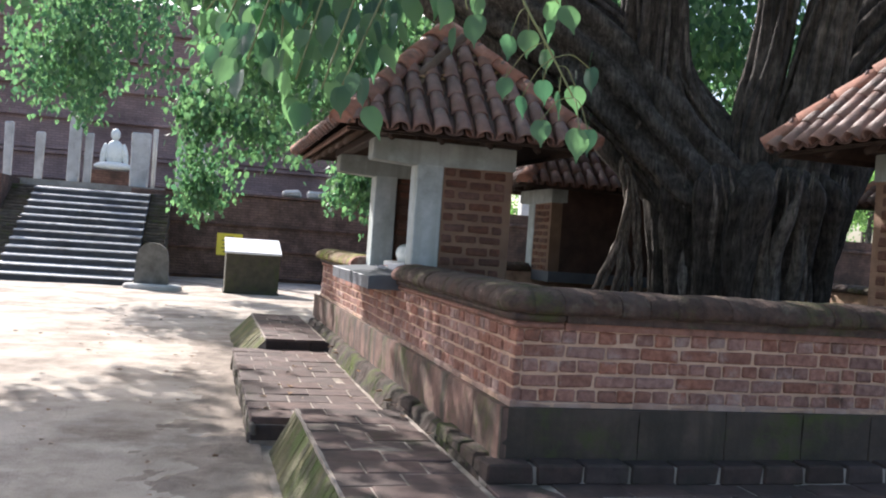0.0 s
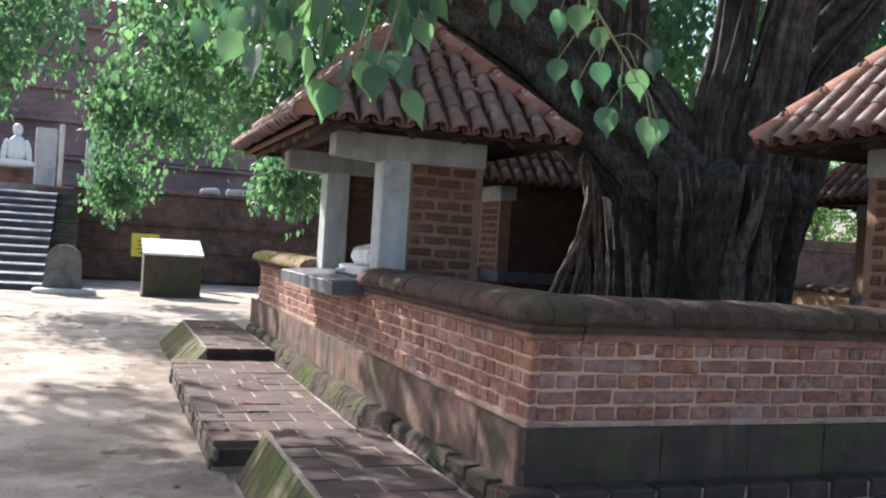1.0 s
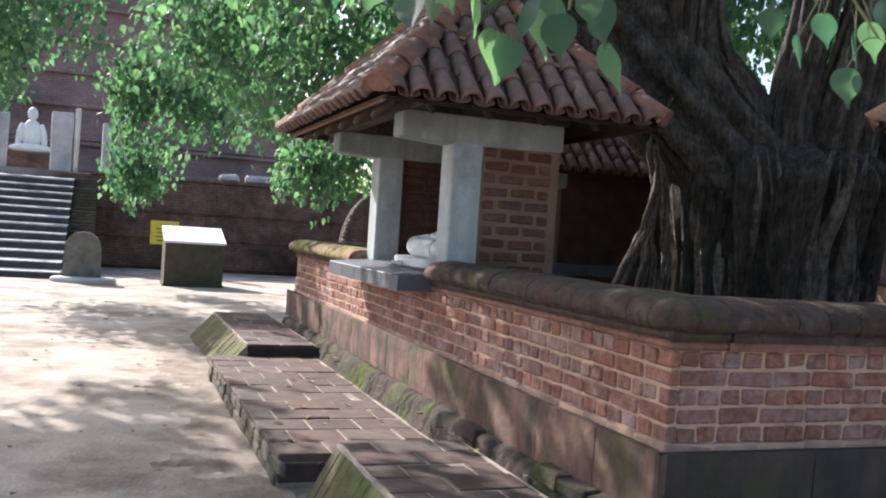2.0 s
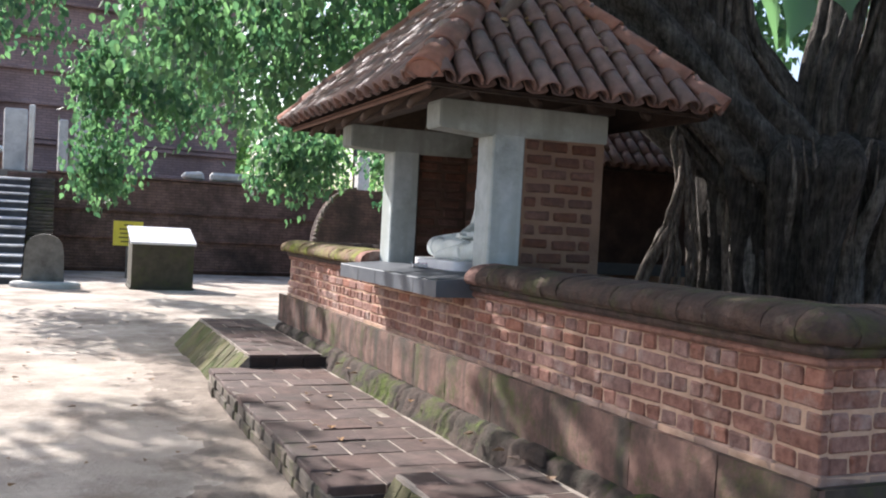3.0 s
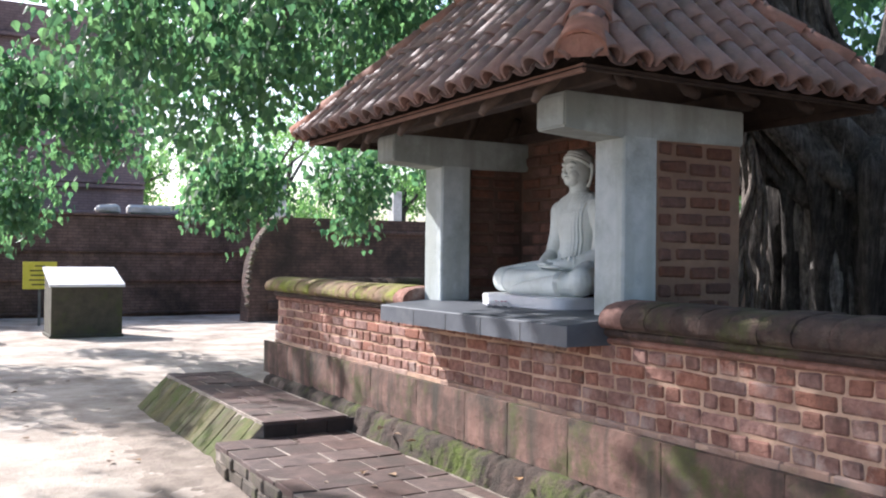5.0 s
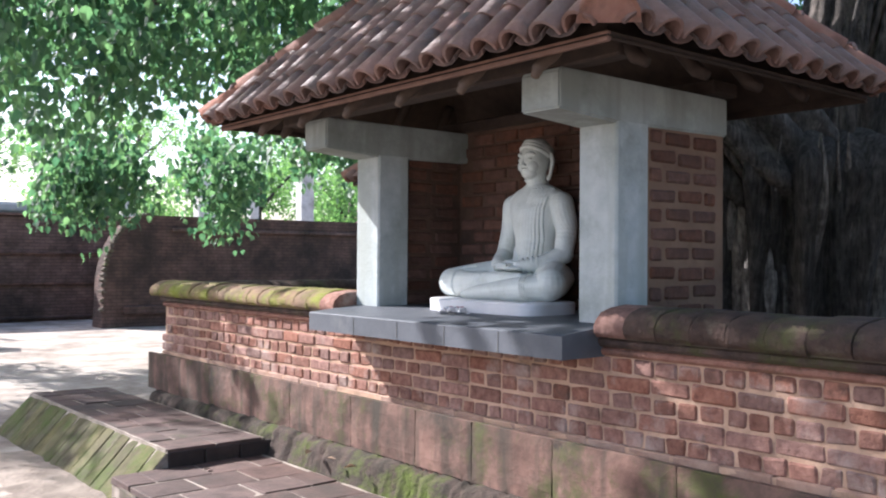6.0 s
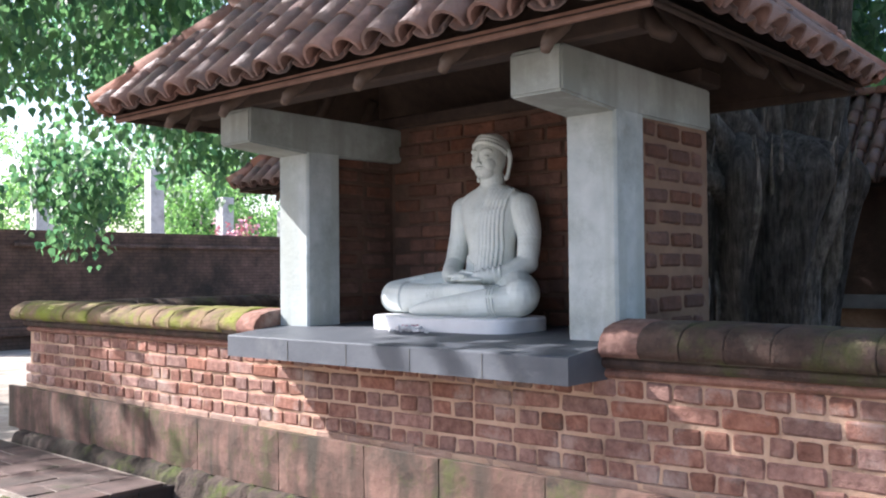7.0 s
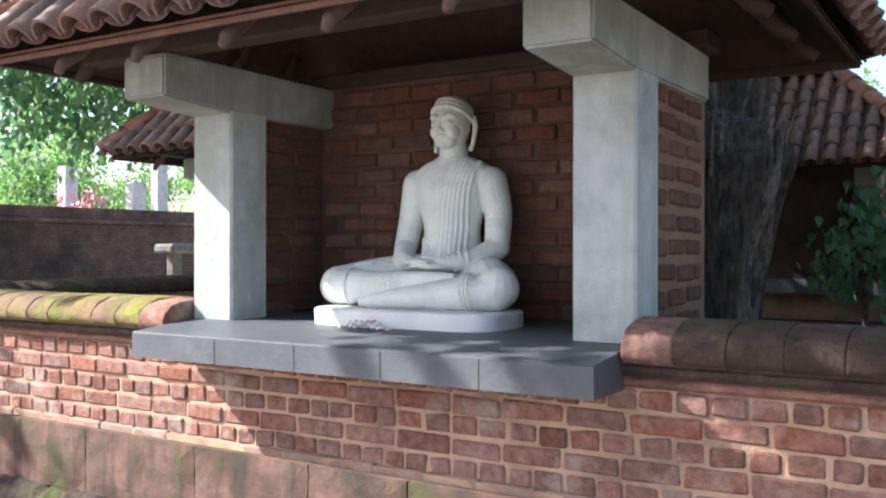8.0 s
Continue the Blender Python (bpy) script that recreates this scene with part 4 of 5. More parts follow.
        r = base * math.sqrt(max(0.05, 1 - close * close)) * (1.0 + fl + 0.20 * wob) + 0.035 * noise.noise(Vector((math.cos(t) * 9, math.sin(t) * 9, z * 1.6)))
        ring.append(Vector((TX + r * math.cos(t) - 0.25 * h, TY + r * math.sin(t) - 0.35 * h, z)))
    rings.append(ring)
part("trunk", sweep(bmesh.new(), rings), M["bark"], tree, "grey-brown fluted trunk", smooth=True)

BOUGHS = [
    ([(6.3, 9.8, 1.2), (5.85, 9.85, 2.55), (5.05, 10.25, 3.60), (3.5, 11.0, 4.8), (1.5, 12.5, 6.0), (0.0, 16.0, 6.4)], [0.5, 0.60, 0.66, 0.62, 0.34, 0.08]),
    ([(6.2, 9.8, 1.5), (5.50, 9.85, 3.1), (5.10, 9.95, 4.6), (4.5, 9.6, 7.8)], [0.45, 0.46, 0.36, 0.12]),
    ([(6.4, 9.6, 1.6), (6.08, 9.3, 3.2), (6.28, 9.15, 4.9), (6.6, 8.9, 8.5)], [0.40, 0.23, 0.20, 0.10]),
    ([(6.6, 9.5, 1.6), (6.62, 9.0, 3.7), (6.92, 8.8, 5.4), (7.7, 8.3, 8.5)], [0.45, 0.28, 0.24, 0.10]),
    ([(6.7, 9.7, 1.6), (7.28, 9.5, 3.2), (8.0, 9.3, 5.0), (10.2, 8.6, 7.8)], [0.6, 0.50, 0.36, 0.10]),
    ([(6.4, 9.9, 1.6), (5.5, 11.2, 4.2), (4.4, 14.0, 5.8), (4.0, 18.0, 6.4), (4.0, 22.5, 4.6)], [0.6, 0.5, 0.36, 0.22, 0.05]),
    ([(6.8, 10.0, 1.6), (8.6, 10.4, 4.2), (10.5, 12.0, 7.5), (9.5, 18.0, 8.0)], [0.55, 0.40, 0.28, 0.06]),
    ([(3.4, 10.8, 4.8), (2.6, 8.0, 5.1), (1.6, 5.5, 4.2), (0.9, 4.3, 3.25)], [0.20, 0.10, 0.05, 0.018]),
]
for j, (ctrl, radii) in enumerate(BOUGHS):
    pts = curve_pts(ctrl, 6)
    n = len(pts) - 1
    rr = []
    for i in range(n + 1):
        s = i / n * (len(radii) - 1)
        k = min(int(s), len(radii) - 2)
        rr.append(radii[k] + (radii[k + 1] - radii[k]) * (s - k))
    pts = [p + Vector((noise.noise(p * 0.6), noise.noise(p * 0.6 + Vector((9, 0, 0))), noise.noise(p * 0.6 + Vector((0, 9, 0))))) * 0.16 * min(1, i / 6) for i, p in enumerate(pts)]
    part("limb", tube(bmesh.new(), pts, rr, 72, 0.30, 11, j * 1.7), M["bark"], tree, "thick grey-brown limb", smooth=True)

# aerial roots against the trunk and the prop roots at its foot
for k in range(54):
    t = 2 * math.pi * k / 54 + random.uniform(-0.05, 0.05)
    side_step = random.uniform(-0.3, 0.3)
    ctrl = []
    for h in range(7):
        z = 0.8 + h * 0.325
        rr = 0.86 + 0.14 * math.exp(-2.4 * (z - 0.8)) + 0.46 * ((z - 0.75) / 3.2) ** 1.1 + 0.03 * math.sin(h * 1.7 + k)
        tt = t + side_step * h / 6 + 0.04 * math.sin(h * 1.3 + k)
        f = (z - 0.75) / 3.2
        ctrl.append((TX + rr * math.cos(tt) - 0.25 * f, TY + rr * math.sin(tt) - 0.35 * f, z))
    pts = curve_pts(ctrl, 4)
    r = random.uniform(0.02, 0.085)
    part("aerial_root", tube(bmesh.new(), pts, [r * (1.3 - 0.5 * i / len(pts)) * min(1.0, 0.1 + 0.12 * (len(pts) - 1 - i)) for i in range(len(pts))], 9, 0.3, 3, k), M["root_bark"], tree, "grey aerial root fused to the trunk", smooth=True)
for j in (0, 1, 2, 3, 4):
    line = curve_pts(BOUGHS[j][0], 5)
    for k in range(9 if j < 2 else 4):
        rad = BOUGHS[j][1]
        a = random.uniform(0, 6.28)
        pts = []
        for i in range(2, min(len(line) - 2, 18)):
            s = i / (len(line) - 1) * (len(rad) - 1)
            q = min(int(s), len(rad) - 2)
            r0 = rad[q] + (rad[q + 1] - rad[q]) * (s - q)
            d = (line[i + 1] - line[i - 1]).normalized()
            u = d.cross(Vector((0.31, 0.17, 0.94))).normalized()
            w = u.cross(d)
            aa = a + 0.35 * math.sin(i * 0.22 + k)
            pts.append(line[i] + (u * math.cos(aa) + w * math.sin(aa)) * r0 * 1.10)
        r = random.uniform(0.012, 0.034)
        part("aerial_root", tube(bmesh.new(), pts, [r * min(1.0, 0.15 + 0.4 * i, 0.15 + 0.4 * (len(pts) - 1 - i)) for i in range(len(pts))], 8, 0.3, 3, k), M["bark"], tree, "grey aerial root twining along a limb", smooth=True)
for ctrl, r in (([(4.72, 10.45, 0.8), (4.86, 10.42, 1.35), (4.98, 10.2, 1.85), (4.95, 10.0, 2.35), (4.85, 9.95, 2.8), (4.9, 9.7, 3.3)], 0.055),
                ([(5.22, 10.1, 0.8), (5.18, 10.05, 1.4), (5.12, 10.0, 1.9), (5.0, 9.95, 2.4), (4.86, 9.95, 2.8)], 0.042),
                ([(4.88, 10.3, 0.8), (4.98, 10.2, 1.3), (5.0, 10.15, 1.8), (5.0, 10.05, 2.5), (5.0, 10.0, 3.2)], 0.05), ([(5.05, 10.2, 0.8), (5.06, 10.1, 1.3), (5.0, 10.1, 2.0), (5.05, 10.05, 2.6), (5.1, 10.0, 3.2)], 0.03)):
    for strand in range(3):
        pts = curve_pts(ctrl, 8)
        turn = 2.1 * strand
        pts = [p + Vector((math.cos(turn + i * 0.16), math.sin(turn + i * 0.16), 0)) * r * 0.8 + Vector((noise.noise(p * 5), noise.noise(p * 5 + Vector((7, 0, 0))), 0)) * 0.03 for i, p in enumerate(pts)]
        rr = [r * (0.62 - 0.25 * i / len(pts)) * (1 + 0.35 * noise.noise(p * 9)) for i, p in enumerate(pts)]
        part("prop_root", tube(bmesh.new(), pts, rr, 9, 0.5, 3, r * 90 + strand), M["root"], tree, "rough free-standing prop root", smooth=True)

# leaves: heart shape with a drawn-out tip, slightly folded along the middle
LEAF = np.array([(0, 0, 0), (0.30, 0.10, 0.05), (0.47, 0.40, 0.07), (0.30, 0.72, 0.04), (0, 0.50, -0.02), (-0.30, 0.10, 0.05), (-0.47, 0.40, 0.07), (-0.30, 0.72, 0.04), (0.0, 1.25, -0.06), (0, 0.88, -0.02)], dtype=float)
LEAF_FACES = [(0, 1, 2, 4), (2, 3, 9, 4), (3, 8, 9), (0, 4, 6, 5), (4, 9, 7, 6), (9, 8, 7)]


def leaf_cloud(rng, centre, radius, count, size, droop=0.75):
    """Random hanging leaves gathered in clumps inside an ellipsoid: points and faces."""
    clumps = max(3, count // 26)
    d = rng.normal(size=(clumps, 3))
    d = d / np.linalg.norm(d, axis=1)[:, None] * (rng.random((clumps, 1)) ** 0.45)
    at = np.array(centre) + d * np.array(radius)
    pos = at[rng.integers(0, clumps, count)] + rng.normal(size=(count, 3)) * np.array((0.16, 0.16, 0.22)) * (size / 0.12)
    yaw = rng.random(count) * 2 * math.pi
    tip = np.stack([np.cos(yaw) * (1 - droop), np.sin(yaw) * (1 - droop), -np.full(count, droop)], 1) + rng.normal(size=(count, 3)) * 0.25
    tip /= np.linalg.norm(tip, axis=1)[:, None]
    side = np.cross(tip, rng.normal(size=(count, 3)))
    side /= np.linalg.norm(side, axis=1)[:, None]
    nrm = np.cross(side, tip)
    s = size * rng.uniform(0.7, 1.25, count)
    return pos[:, None, :] + s[:, None, None] * (LEAF[None, :, 0, None] * side[:, None] + LEAF[None, :, 1, None] * tip[:, None] + LEAF[None, :, 2, None] * nrm[:, None])


def leaf_part(name, clouds, parent, mat, label):
    v = np.concatenate(clouds)
    n = len(v)
    at = np.array(origin(parent))
    me = bpy.data.meshes.new(name)
    faces = [tuple(10 * i + a for a in f) for i in range(n) for f in LEAF_FACES]
    me.from_pydata((v.reshape(-1, 3) - at).tolist(), [], faces)
    me.materials.append(mat)
    ob = new(name, me)
    ob.parent = parent
    return tagged(ob, label, kind="stuff")


rng = np.random.default_rng(7)
crown = [
    leaf_cloud(rng, (-2.6, 22.0, 5.7), (1.9, 1.6, 1.6), 2300, 0.13),
    # mostly out of view, added to shade the near wall and ground
    leaf_cloud(rng, (-2.4, 11.8, 5.6), (2.2, 2.6, 1.0), 1900, 0.13),
    leaf_cloud(rng, (-2.2, 23.2, 7.6), (2.4, 1.6, 1.5), 2400, 0.13),
    leaf_cloud(rng, (2.2, 18.0, 5.2), (1.7, 3.4, 1.9), 4700, 0.125),
    leaf_cloud(rng, (0.8, 12.4, 5.4), (1.9, 2.0, 1.0), 2300, 0.13),
    # out of view, added to shade the ground beside the platforms
    leaf_cloud(rng, (-4.4, 13.8, 5.6), (1.6, 2.6, 0.9), 2900, 0.13),
    leaf_cloud(rng, (0.2, 9.0, 5.4), (2.4, 2.6, 0.9), 3000, 0.13),
    leaf_cloud(rng, (0.5, 16.5, 4.7), (0.95, 1.5, 1.2), 1000, 0.13),
    leaf_cloud(rng, (-0.1, 22.8, 4.4), (0.9, 0.8, 1.1), 1100, 0.13),
    leaf_cloud(rng, (-3.6, 24.0, 5.3), (1.6, 1.2, 1.2), 1300, 0.13),
    leaf_cloud(rng, (7.6, 19.0, 4.4), (2.2, 2.0, 1.2), 2800, 0.13),
    leaf_cloud(rng, (0.0, 23.4, 2.75), (0.75, 0.6, 0.75), 800, 0.13),
    leaf_cloud(rng, (1.2, 22.6, 4.4), (1.3, 0.8, 1.2), 1300, 0.13),
    leaf_cloud(rng, (3.9, 22.6, 3.2), (1.2, 0.9, 1.05), 1800, 0.13),
    leaf_cloud(rng, (6.4, 22.0, 3.4), (1.0, 0.9, 1.2), 1300, 0.13),
    leaf_cloud(rng, (4.6, 17.5, 5.6), (2.2, 3.6, 1.6), 5200, 0.125),
    leaf_cloud(rng, (8.5, 24.0, 7.0), (3.4, 3.0, 1.9), 4200, 0.13),
    leaf_cloud(rng, (8.0, 14.5, 5.6), (2.6, 2.2, 1.1), 3200, 0.13),
    leaf_cloud(rng, (9.2, 15.8, 4.5), (1.5, 1.2, 0.9), 1500, 0.13),
    leaf_cloud(rng, (10.6, 9.7, 5.0), (1.3, 1.0, 1.0), 1500, 0.13),
    leaf_cloud(rng, (11.5, 12.0, 5.2), (2.0, 3.0, 1.6), 2400, 0.13),
    leaf_cloud(rng, (6.0, 9.0, 9.0), (6.5, 6.0, 1.8), 5200, 0.14),
    leaf_cloud(rng, (9.5, 13.0, 6.5), (3.0, 4.0, 2.0), 2600, 0.14),
    leaf_cloud(rng, (3.0, 5.0, 7.0), (3.5, 3.0, 1.2), 3000, 0.15),
    # five unseen clumps follow, added to block sky light and sun
    leaf_cloud(rng, (-2.0, 3.0, 6.8), (4.2, 4.5, 1.0), 3000, 0.16),
    leaf_cloud(rng, (4.0, -0.5, 6.6), (4.0, 3.6, 1.0), 2200, 0.16),
    leaf_cloud(rng, (9.0, 4.0, 6.6), (3.6, 4.0, 1.2), 3600, 0.16),
    leaf_cloud(rng, (-6.0, 18.4, 9.2), (1.1, 4.0, 0.6), 2000, 0.16),
    leaf_cloud(rng, (7.4, 15.4, 8.2), (2.6, 2.4, 0.8), 3200, 0.16),
]
leaf_part("crown", crown, tree, M["leaf"], "mass of heart-shaped green leaves with drawn-out tips, plus unseen clumps added for shade")

# low sprays close to the path: twigs whose large leaves hang singly on long stalks
lv = bmesh.new()
OUTLINE = ((0.10, -0.04), (0.24, -0.02), (0.36, 0.08), (0.44, 0.22), (0.46, 0.38), (0.42, 0.54), (0.33, 0.68), (0.22, 0.80), (0.12, 0.90), (0.055, 1.02), (0.02, 1.18))
spine = [lv.verts.new((0, y if y > 0 else 0.0, -0.03 * math.sin(2.2 * y))) for x, y in OUTLINE]
for s in (1, -1):
    inner = [lv.verts.new((s * x * 0.5, y, 0.035 * x / 0.46 - 0.02 * math.sin(2.2 * y) + 0.008 * math.sin(11 * y))) for x, y in OUTLINE]
    outer = [lv.verts.new((s * x, y, 0.085 * x / 0.46 - 0.03 * math.sin(2.2 * y) + 0.02 * math.sin(9 * y + s))) for x, y in OUTLINE]
    for i in range(len(OUTLINE) - 1):
        for a, b in ((spine, inner), (inner, outer)):
            q = (a[i], b[i], b[i + 1], a[i + 1])
            lv.faces.new(q if s > 0 else tuple(reversed(q)))
for f in lv.faces:
    f.smooth = True
tube(lv, [Vector((0, 0.02, 0)), Vector((0.03, -0.35, 0.02)), Vector((0.12, -0.7, 0.10))], [0.012, 0.011, 0.011], 4)
big_leaf = mesh_of("leaf", lv, M["leaf"])
SPRAYS = [((0.78, 4.4, 3.15), (0.44, 3.76, 2.28), 19), ((0.9, 4.4, 3.2), (0.52, 3.72, 2.30), 18), ((0.7, 4.4, 3.2), (0.34, 3.84, 2.32), 18), ((0.6, 4.6, 3.15), (0.14, 3.95, 2.40), 19),
          ((1.05, 4.3, 3.15), (1.05, 3.8, 2.70), 14), ((0.6, 4.6, 3.3), (0.24, 4.1, 2.52), 18), ((0.4, 4.8, 3.3), (0.04, 4.5, 2.64), 18), ((0.5, 5.2, 3.4), (-0.05, 4.9, 2.80), 18), ((0.7, 5.0, 3.4), (0.40, 4.5, 2.66), 18),
          ((0.9, 4.6, 3.3), (0.70, 3.9, 2.64), 15), ((0.5, 4.6, 3.2), (0.28, 4.0, 2.52), 18), ((1.4, 4.8, 3.4), (1.55, 4.0, 2.84), 12), ((0.2, 5.4, 3.5), (-0.25, 5.2, 2.95), 16), ((0.4, 6.0, 3.7), (0.1, 5.6, 3.0), 18), ((0.9, 5.4, 3.5), (0.75, 4.9, 2.95), 15), ((0.5, 4.4, 3.1), (0.34, 4.05, 2.50), 9)]
for a, e, count in SPRAYS:
    a, e = Vector(a), Vector(e)
    mid = (a + e) / 2 + Vector((random.uniform(-0.08, 0.08), random.uniform(-0.05, 0.05), 0.12))
    pts = curve_pts([a, mid, e], 6)
    twig = part("twig", tube(bmesh.new(), pts, [0.009 - 0.0004 * i for i in range(len(pts))], 6), M["stalk"], tree, "thin pale green twig", smooth=True)
    for k in range(count):
        p = pts[min(len(pts) - 1, 2 + int(k / count * (len(pts) - 2)))]
        yaw = random.uniform(0, 6.28)
        out = Vector((math.cos(yaw), math.sin(yaw), 0))
        tip = (Vector((0, 0, -1)) + out * random.uniform(0.05, 0.45)).normalized()
        side = tip.cross(Vector((random.uniform(-1, 1), random.uniform(-1, 1), random.uniform(-0.3, 0.3)))).normalized()
        s = random.uniform(0.085, 0.135)
        m = Matrix((side, tip, side.cross(tip))).transposed().to_4x4() @ Matrix.Scale(s, 4)
        m.translation = p + out * random.uniform(0.03, 0.10) + tip * 0.7 * s
        piece("leaf", big_leaf, twig, m)

# an open hanging spray: a branching twig with one leaf at the end of each long stalk
stem = curve_pts([(1.30, 4.30, 3.30), (1.33, 3.90, 2.82), (1.42, 3.74, 2.56), (1.50, 3.62, 2.34)], 6)
twig = part("twig", tube(bmesh.new(), stem, [0.009 - 0.0003 * i for i in range(len(stem))], 6), M["stalk"], tree, "thin pale green twig", smooth=True)
for x, y, z, s, turn in ((1.34, 3.57, 2.22, 0.115, 0.4), (1.49, 3.51, 2.19, 0.145, -0.1), (1.55, 3.56, 2.20, 0.115, 0.9), (1.60, 3.70, 2.49, 0.12, 1.2), (1.24, 3.78, 2.42, 0.105, 0.6), (1.31, 3.74, 2.34, 0.10, -0.5),
                         (1.40, 3.74, 2.42, 0.11, 0.2), (1.45, 3.66, 2.36, 0.12, -0.9), (1.53, 3.68, 2.40, 0.125, 0.1), (1.36, 3.86, 2.66, 0.13, 0.5), (1.27, 3.84, 2.62, 0.12, -0.3), (1.44, 3.84, 2.58, 0.11, 1.0)):
    end = Vector((x, y, z))
    root = min(stem, key=lambda p: (p - end - Vector((0, 0, 0.10))).length)
    mid = (root + end) / 2 + Vector((0, 0, 0.035))
    part("stalk", tube(bmesh.new(), curve_pts([root, mid, end], 4), [0.0023] * 9, 5), M["stalk"], twig, smooth=True)
    tip = Vector((0.12 * math.sin(7 * turn), -0.10, -1)).normalized()
    side = tip.cross(Vector((math.sin(turn), math.cos(turn), 0))).normalized()
    m = Matrix((side, tip, side.cross(tip))).transposed().to_4x4() @ Matrix.Scale(0.86 * s, 4)
    m.translation = end
    piece("leaf", big_leaf, twig, m)

# offered petals on the slab
random.seed(5)
petals = bmesh.new()
for k in range(46):
    a, r = random.uniform(0, 6.28), abs(random.gauss(0, 0.045))
    c = Vector((1.88 + r * math.cos(a) * 0.8, 9.46 + r * math.sin(a) * 1.5, 1.368 + random.uniform(0, 0.022)))
    ball(petals, c, (0.013, 0.011, 0.006), (random.uniform(-50, 50), random.uniform(-50, 50), random.uniform(0, 180)), seg=6)
for y in (9.60, 9.34):
    ball(petals, (1.88, y, 1.366), (0.014, 0.016, 0.008), seg=6)
solid("offered_petals", petals, M["flower"], "small heap of white flower petals on the slab", "flowers", kind="stuff")
petals = bmesh.new()
for k in range(6):
    ball(petals, (1.90 + random.uniform(-0.03, 0.03), 9.47 + random.uniform(-0.05, 0.05), 1.395), (0.009, 0.008, 0.004), seg=6)
solid("pink_petals", petals, M["pink"], "a few pink petals on the white heap", "flowers", kind="stuff")

# fallen leaves on the ground, the platforms and the roof
g = np.random.default_rng(3)


def litter(name, spots, label):
    v = []
    for x, y, z, s, nx, ny in spots:
        yaw = g.random() * 6.28
        up = Vector((nx, ny, 1)).normalized()
        tip = Vector((math.cos(yaw), math.sin(yaw), 0))
        tip = (tip - up * tip.dot(up)).normalized()
        side = tip.cross(up)
        v.append([Vector((x, y, z)) + s * (side * p[0] + tip * p[1] + up * (abs(p[0]) * 0.5 + 0.06)) for p in LEAF.tolist()])
    me = bpy.data.meshes.new(name)
    me.from_pydata([tuple(p) for leaf in v for p in leaf], [], [tuple(10 * i + a for a in f) for i in range(len(v)) for f in LEAF_FACES])
    me.materials.append(M["dry_leaf"])
    return tagged(new(name, me), label, "leaves", kind="stuff")


spots = [(g.uniform(-4.5, 0.4), g.uniform(1.5, 20), 0.004, g.uniform(0.03, 0.07), 0, 0) for _ in range(130)]
spots += [(g.uniform(0.5, 1.5), g.uniform(7.2, 11.2), 0.218, g.uniform(0.03, 0.07), 0, 0) for _ in range(14)]
spots += [(1.60 + g.uniform(-0.06, 0.04), g.uniform(5.5, 11.2), 0.352, g.uniform(0.04, 0.08), 0, 0) for _ in range(10)]
litter("fallen_leaves", spots, "scattered dry fallen leaves on the sandy ground")
spots = []
for _ in range(170):
    x, y = g.uniform(RX0 + 0.3, RX1 - 0.3), g.uniform(RY0 + 0.3, RY0 + 1.2)
    if y - RY0 < min(x - RX0, RX1 - x):
        spots.append((x, y, roof_height(x, y) + 0.11, g.uniform(0.03, 0.07), 0, -1))
litter("roof_leaves", spots, "dry leaves and twigs lodged between roof tiles")

# shrub inside the far corner of the enclosure
shrub = thing("shrub", (9.1, 8.3, 0.86), "dark green leafy shrub growing inside the enclosure", "shrub")
for k in range(5):
    e = Vector((9.1 + random.uniform(-0.6, 0.6), 8.3 + random.uniform(-0.6, 0.6), random.uniform(1.5, 2.0)))
    part("stem", tube(bmesh.new(), curve_pts([(9.1 + 0.04 * k, 8.3, 0.84), ((9.1 + e.x) / 2, 8.3, 1.4), e], 4), [0.018] * 9, 6), M["bark"], shrub)
leaf_part("foliage", [leaf_cloud(rng, (9.1, 8.0, 1.75), (1.0, 1.1, 0.6), 1100, 0.10)], shrub, M["leaf"], "dark green leaves")

# ---- stairway, retaining wall and ruin beyond the yard ----
random.seed(21)
STX0, STX1, STY = -4.95, -1.62, 24.6
RISE, TREAD, STEPS = 0.2125, 0.45, 12
stair = thing("stone_stairway", ((STX0 + STX1) / 2, STY + 2.8, 0), "broad worn stone stairway climbing to the ruin terrace", "stairs", kind="structure")

for k in range(STEPS):
    y = STY + k * TREAD
    bm = block(STX0, STX1, y - 0.05, y + 0.60, (k + 1) * RISE - 0.04, (k + 1) * RISE, 0.012, 0.010)
    for v in bm.verts:
        if v.co.y < y + 0.2:
            v.co.z -= 0.045
    # sun on treads and shade on risers are painted by the two colours
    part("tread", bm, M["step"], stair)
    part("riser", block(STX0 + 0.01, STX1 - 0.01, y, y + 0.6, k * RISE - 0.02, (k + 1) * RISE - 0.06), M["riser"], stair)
for x0, x1 in ((STX0 - 0.75, STX0 - 0.01), (STX1 + 0.01, STX1 + 0.62)):
    for k in range(28):
        y = STY + 0.6 + k * 0.18
        part("parapet_course", block(x0, x1, y, STY + 5.8, k * 0.092, k * 0.092 + 0.086, 0.012, 0.01), M["edge"], stair)
TERR_Z = 2.8
ret = thing("wall_retaining", (2, 30.5, 0), "tall dark old brick retaining wall with ledge courses", "wall", kind="structure")
part("face", block(STX1 - 0.6, 9.0, 30.2, 31.2, -0.1, 2.72), M["old_brick"], ret)
for z in (0.06, 0.95, 1.75, 2.74):
    part("ledge_course", block(STX1 + 0.4, 9.0, 30.12, 31.2, z, z + 0.07, 0.01), M["old_brick"], ret)
part("face", block(-16, STX0 - 0.7, 28.5, 31.2, -0.1, 2.78), M["old_brick"], ret)
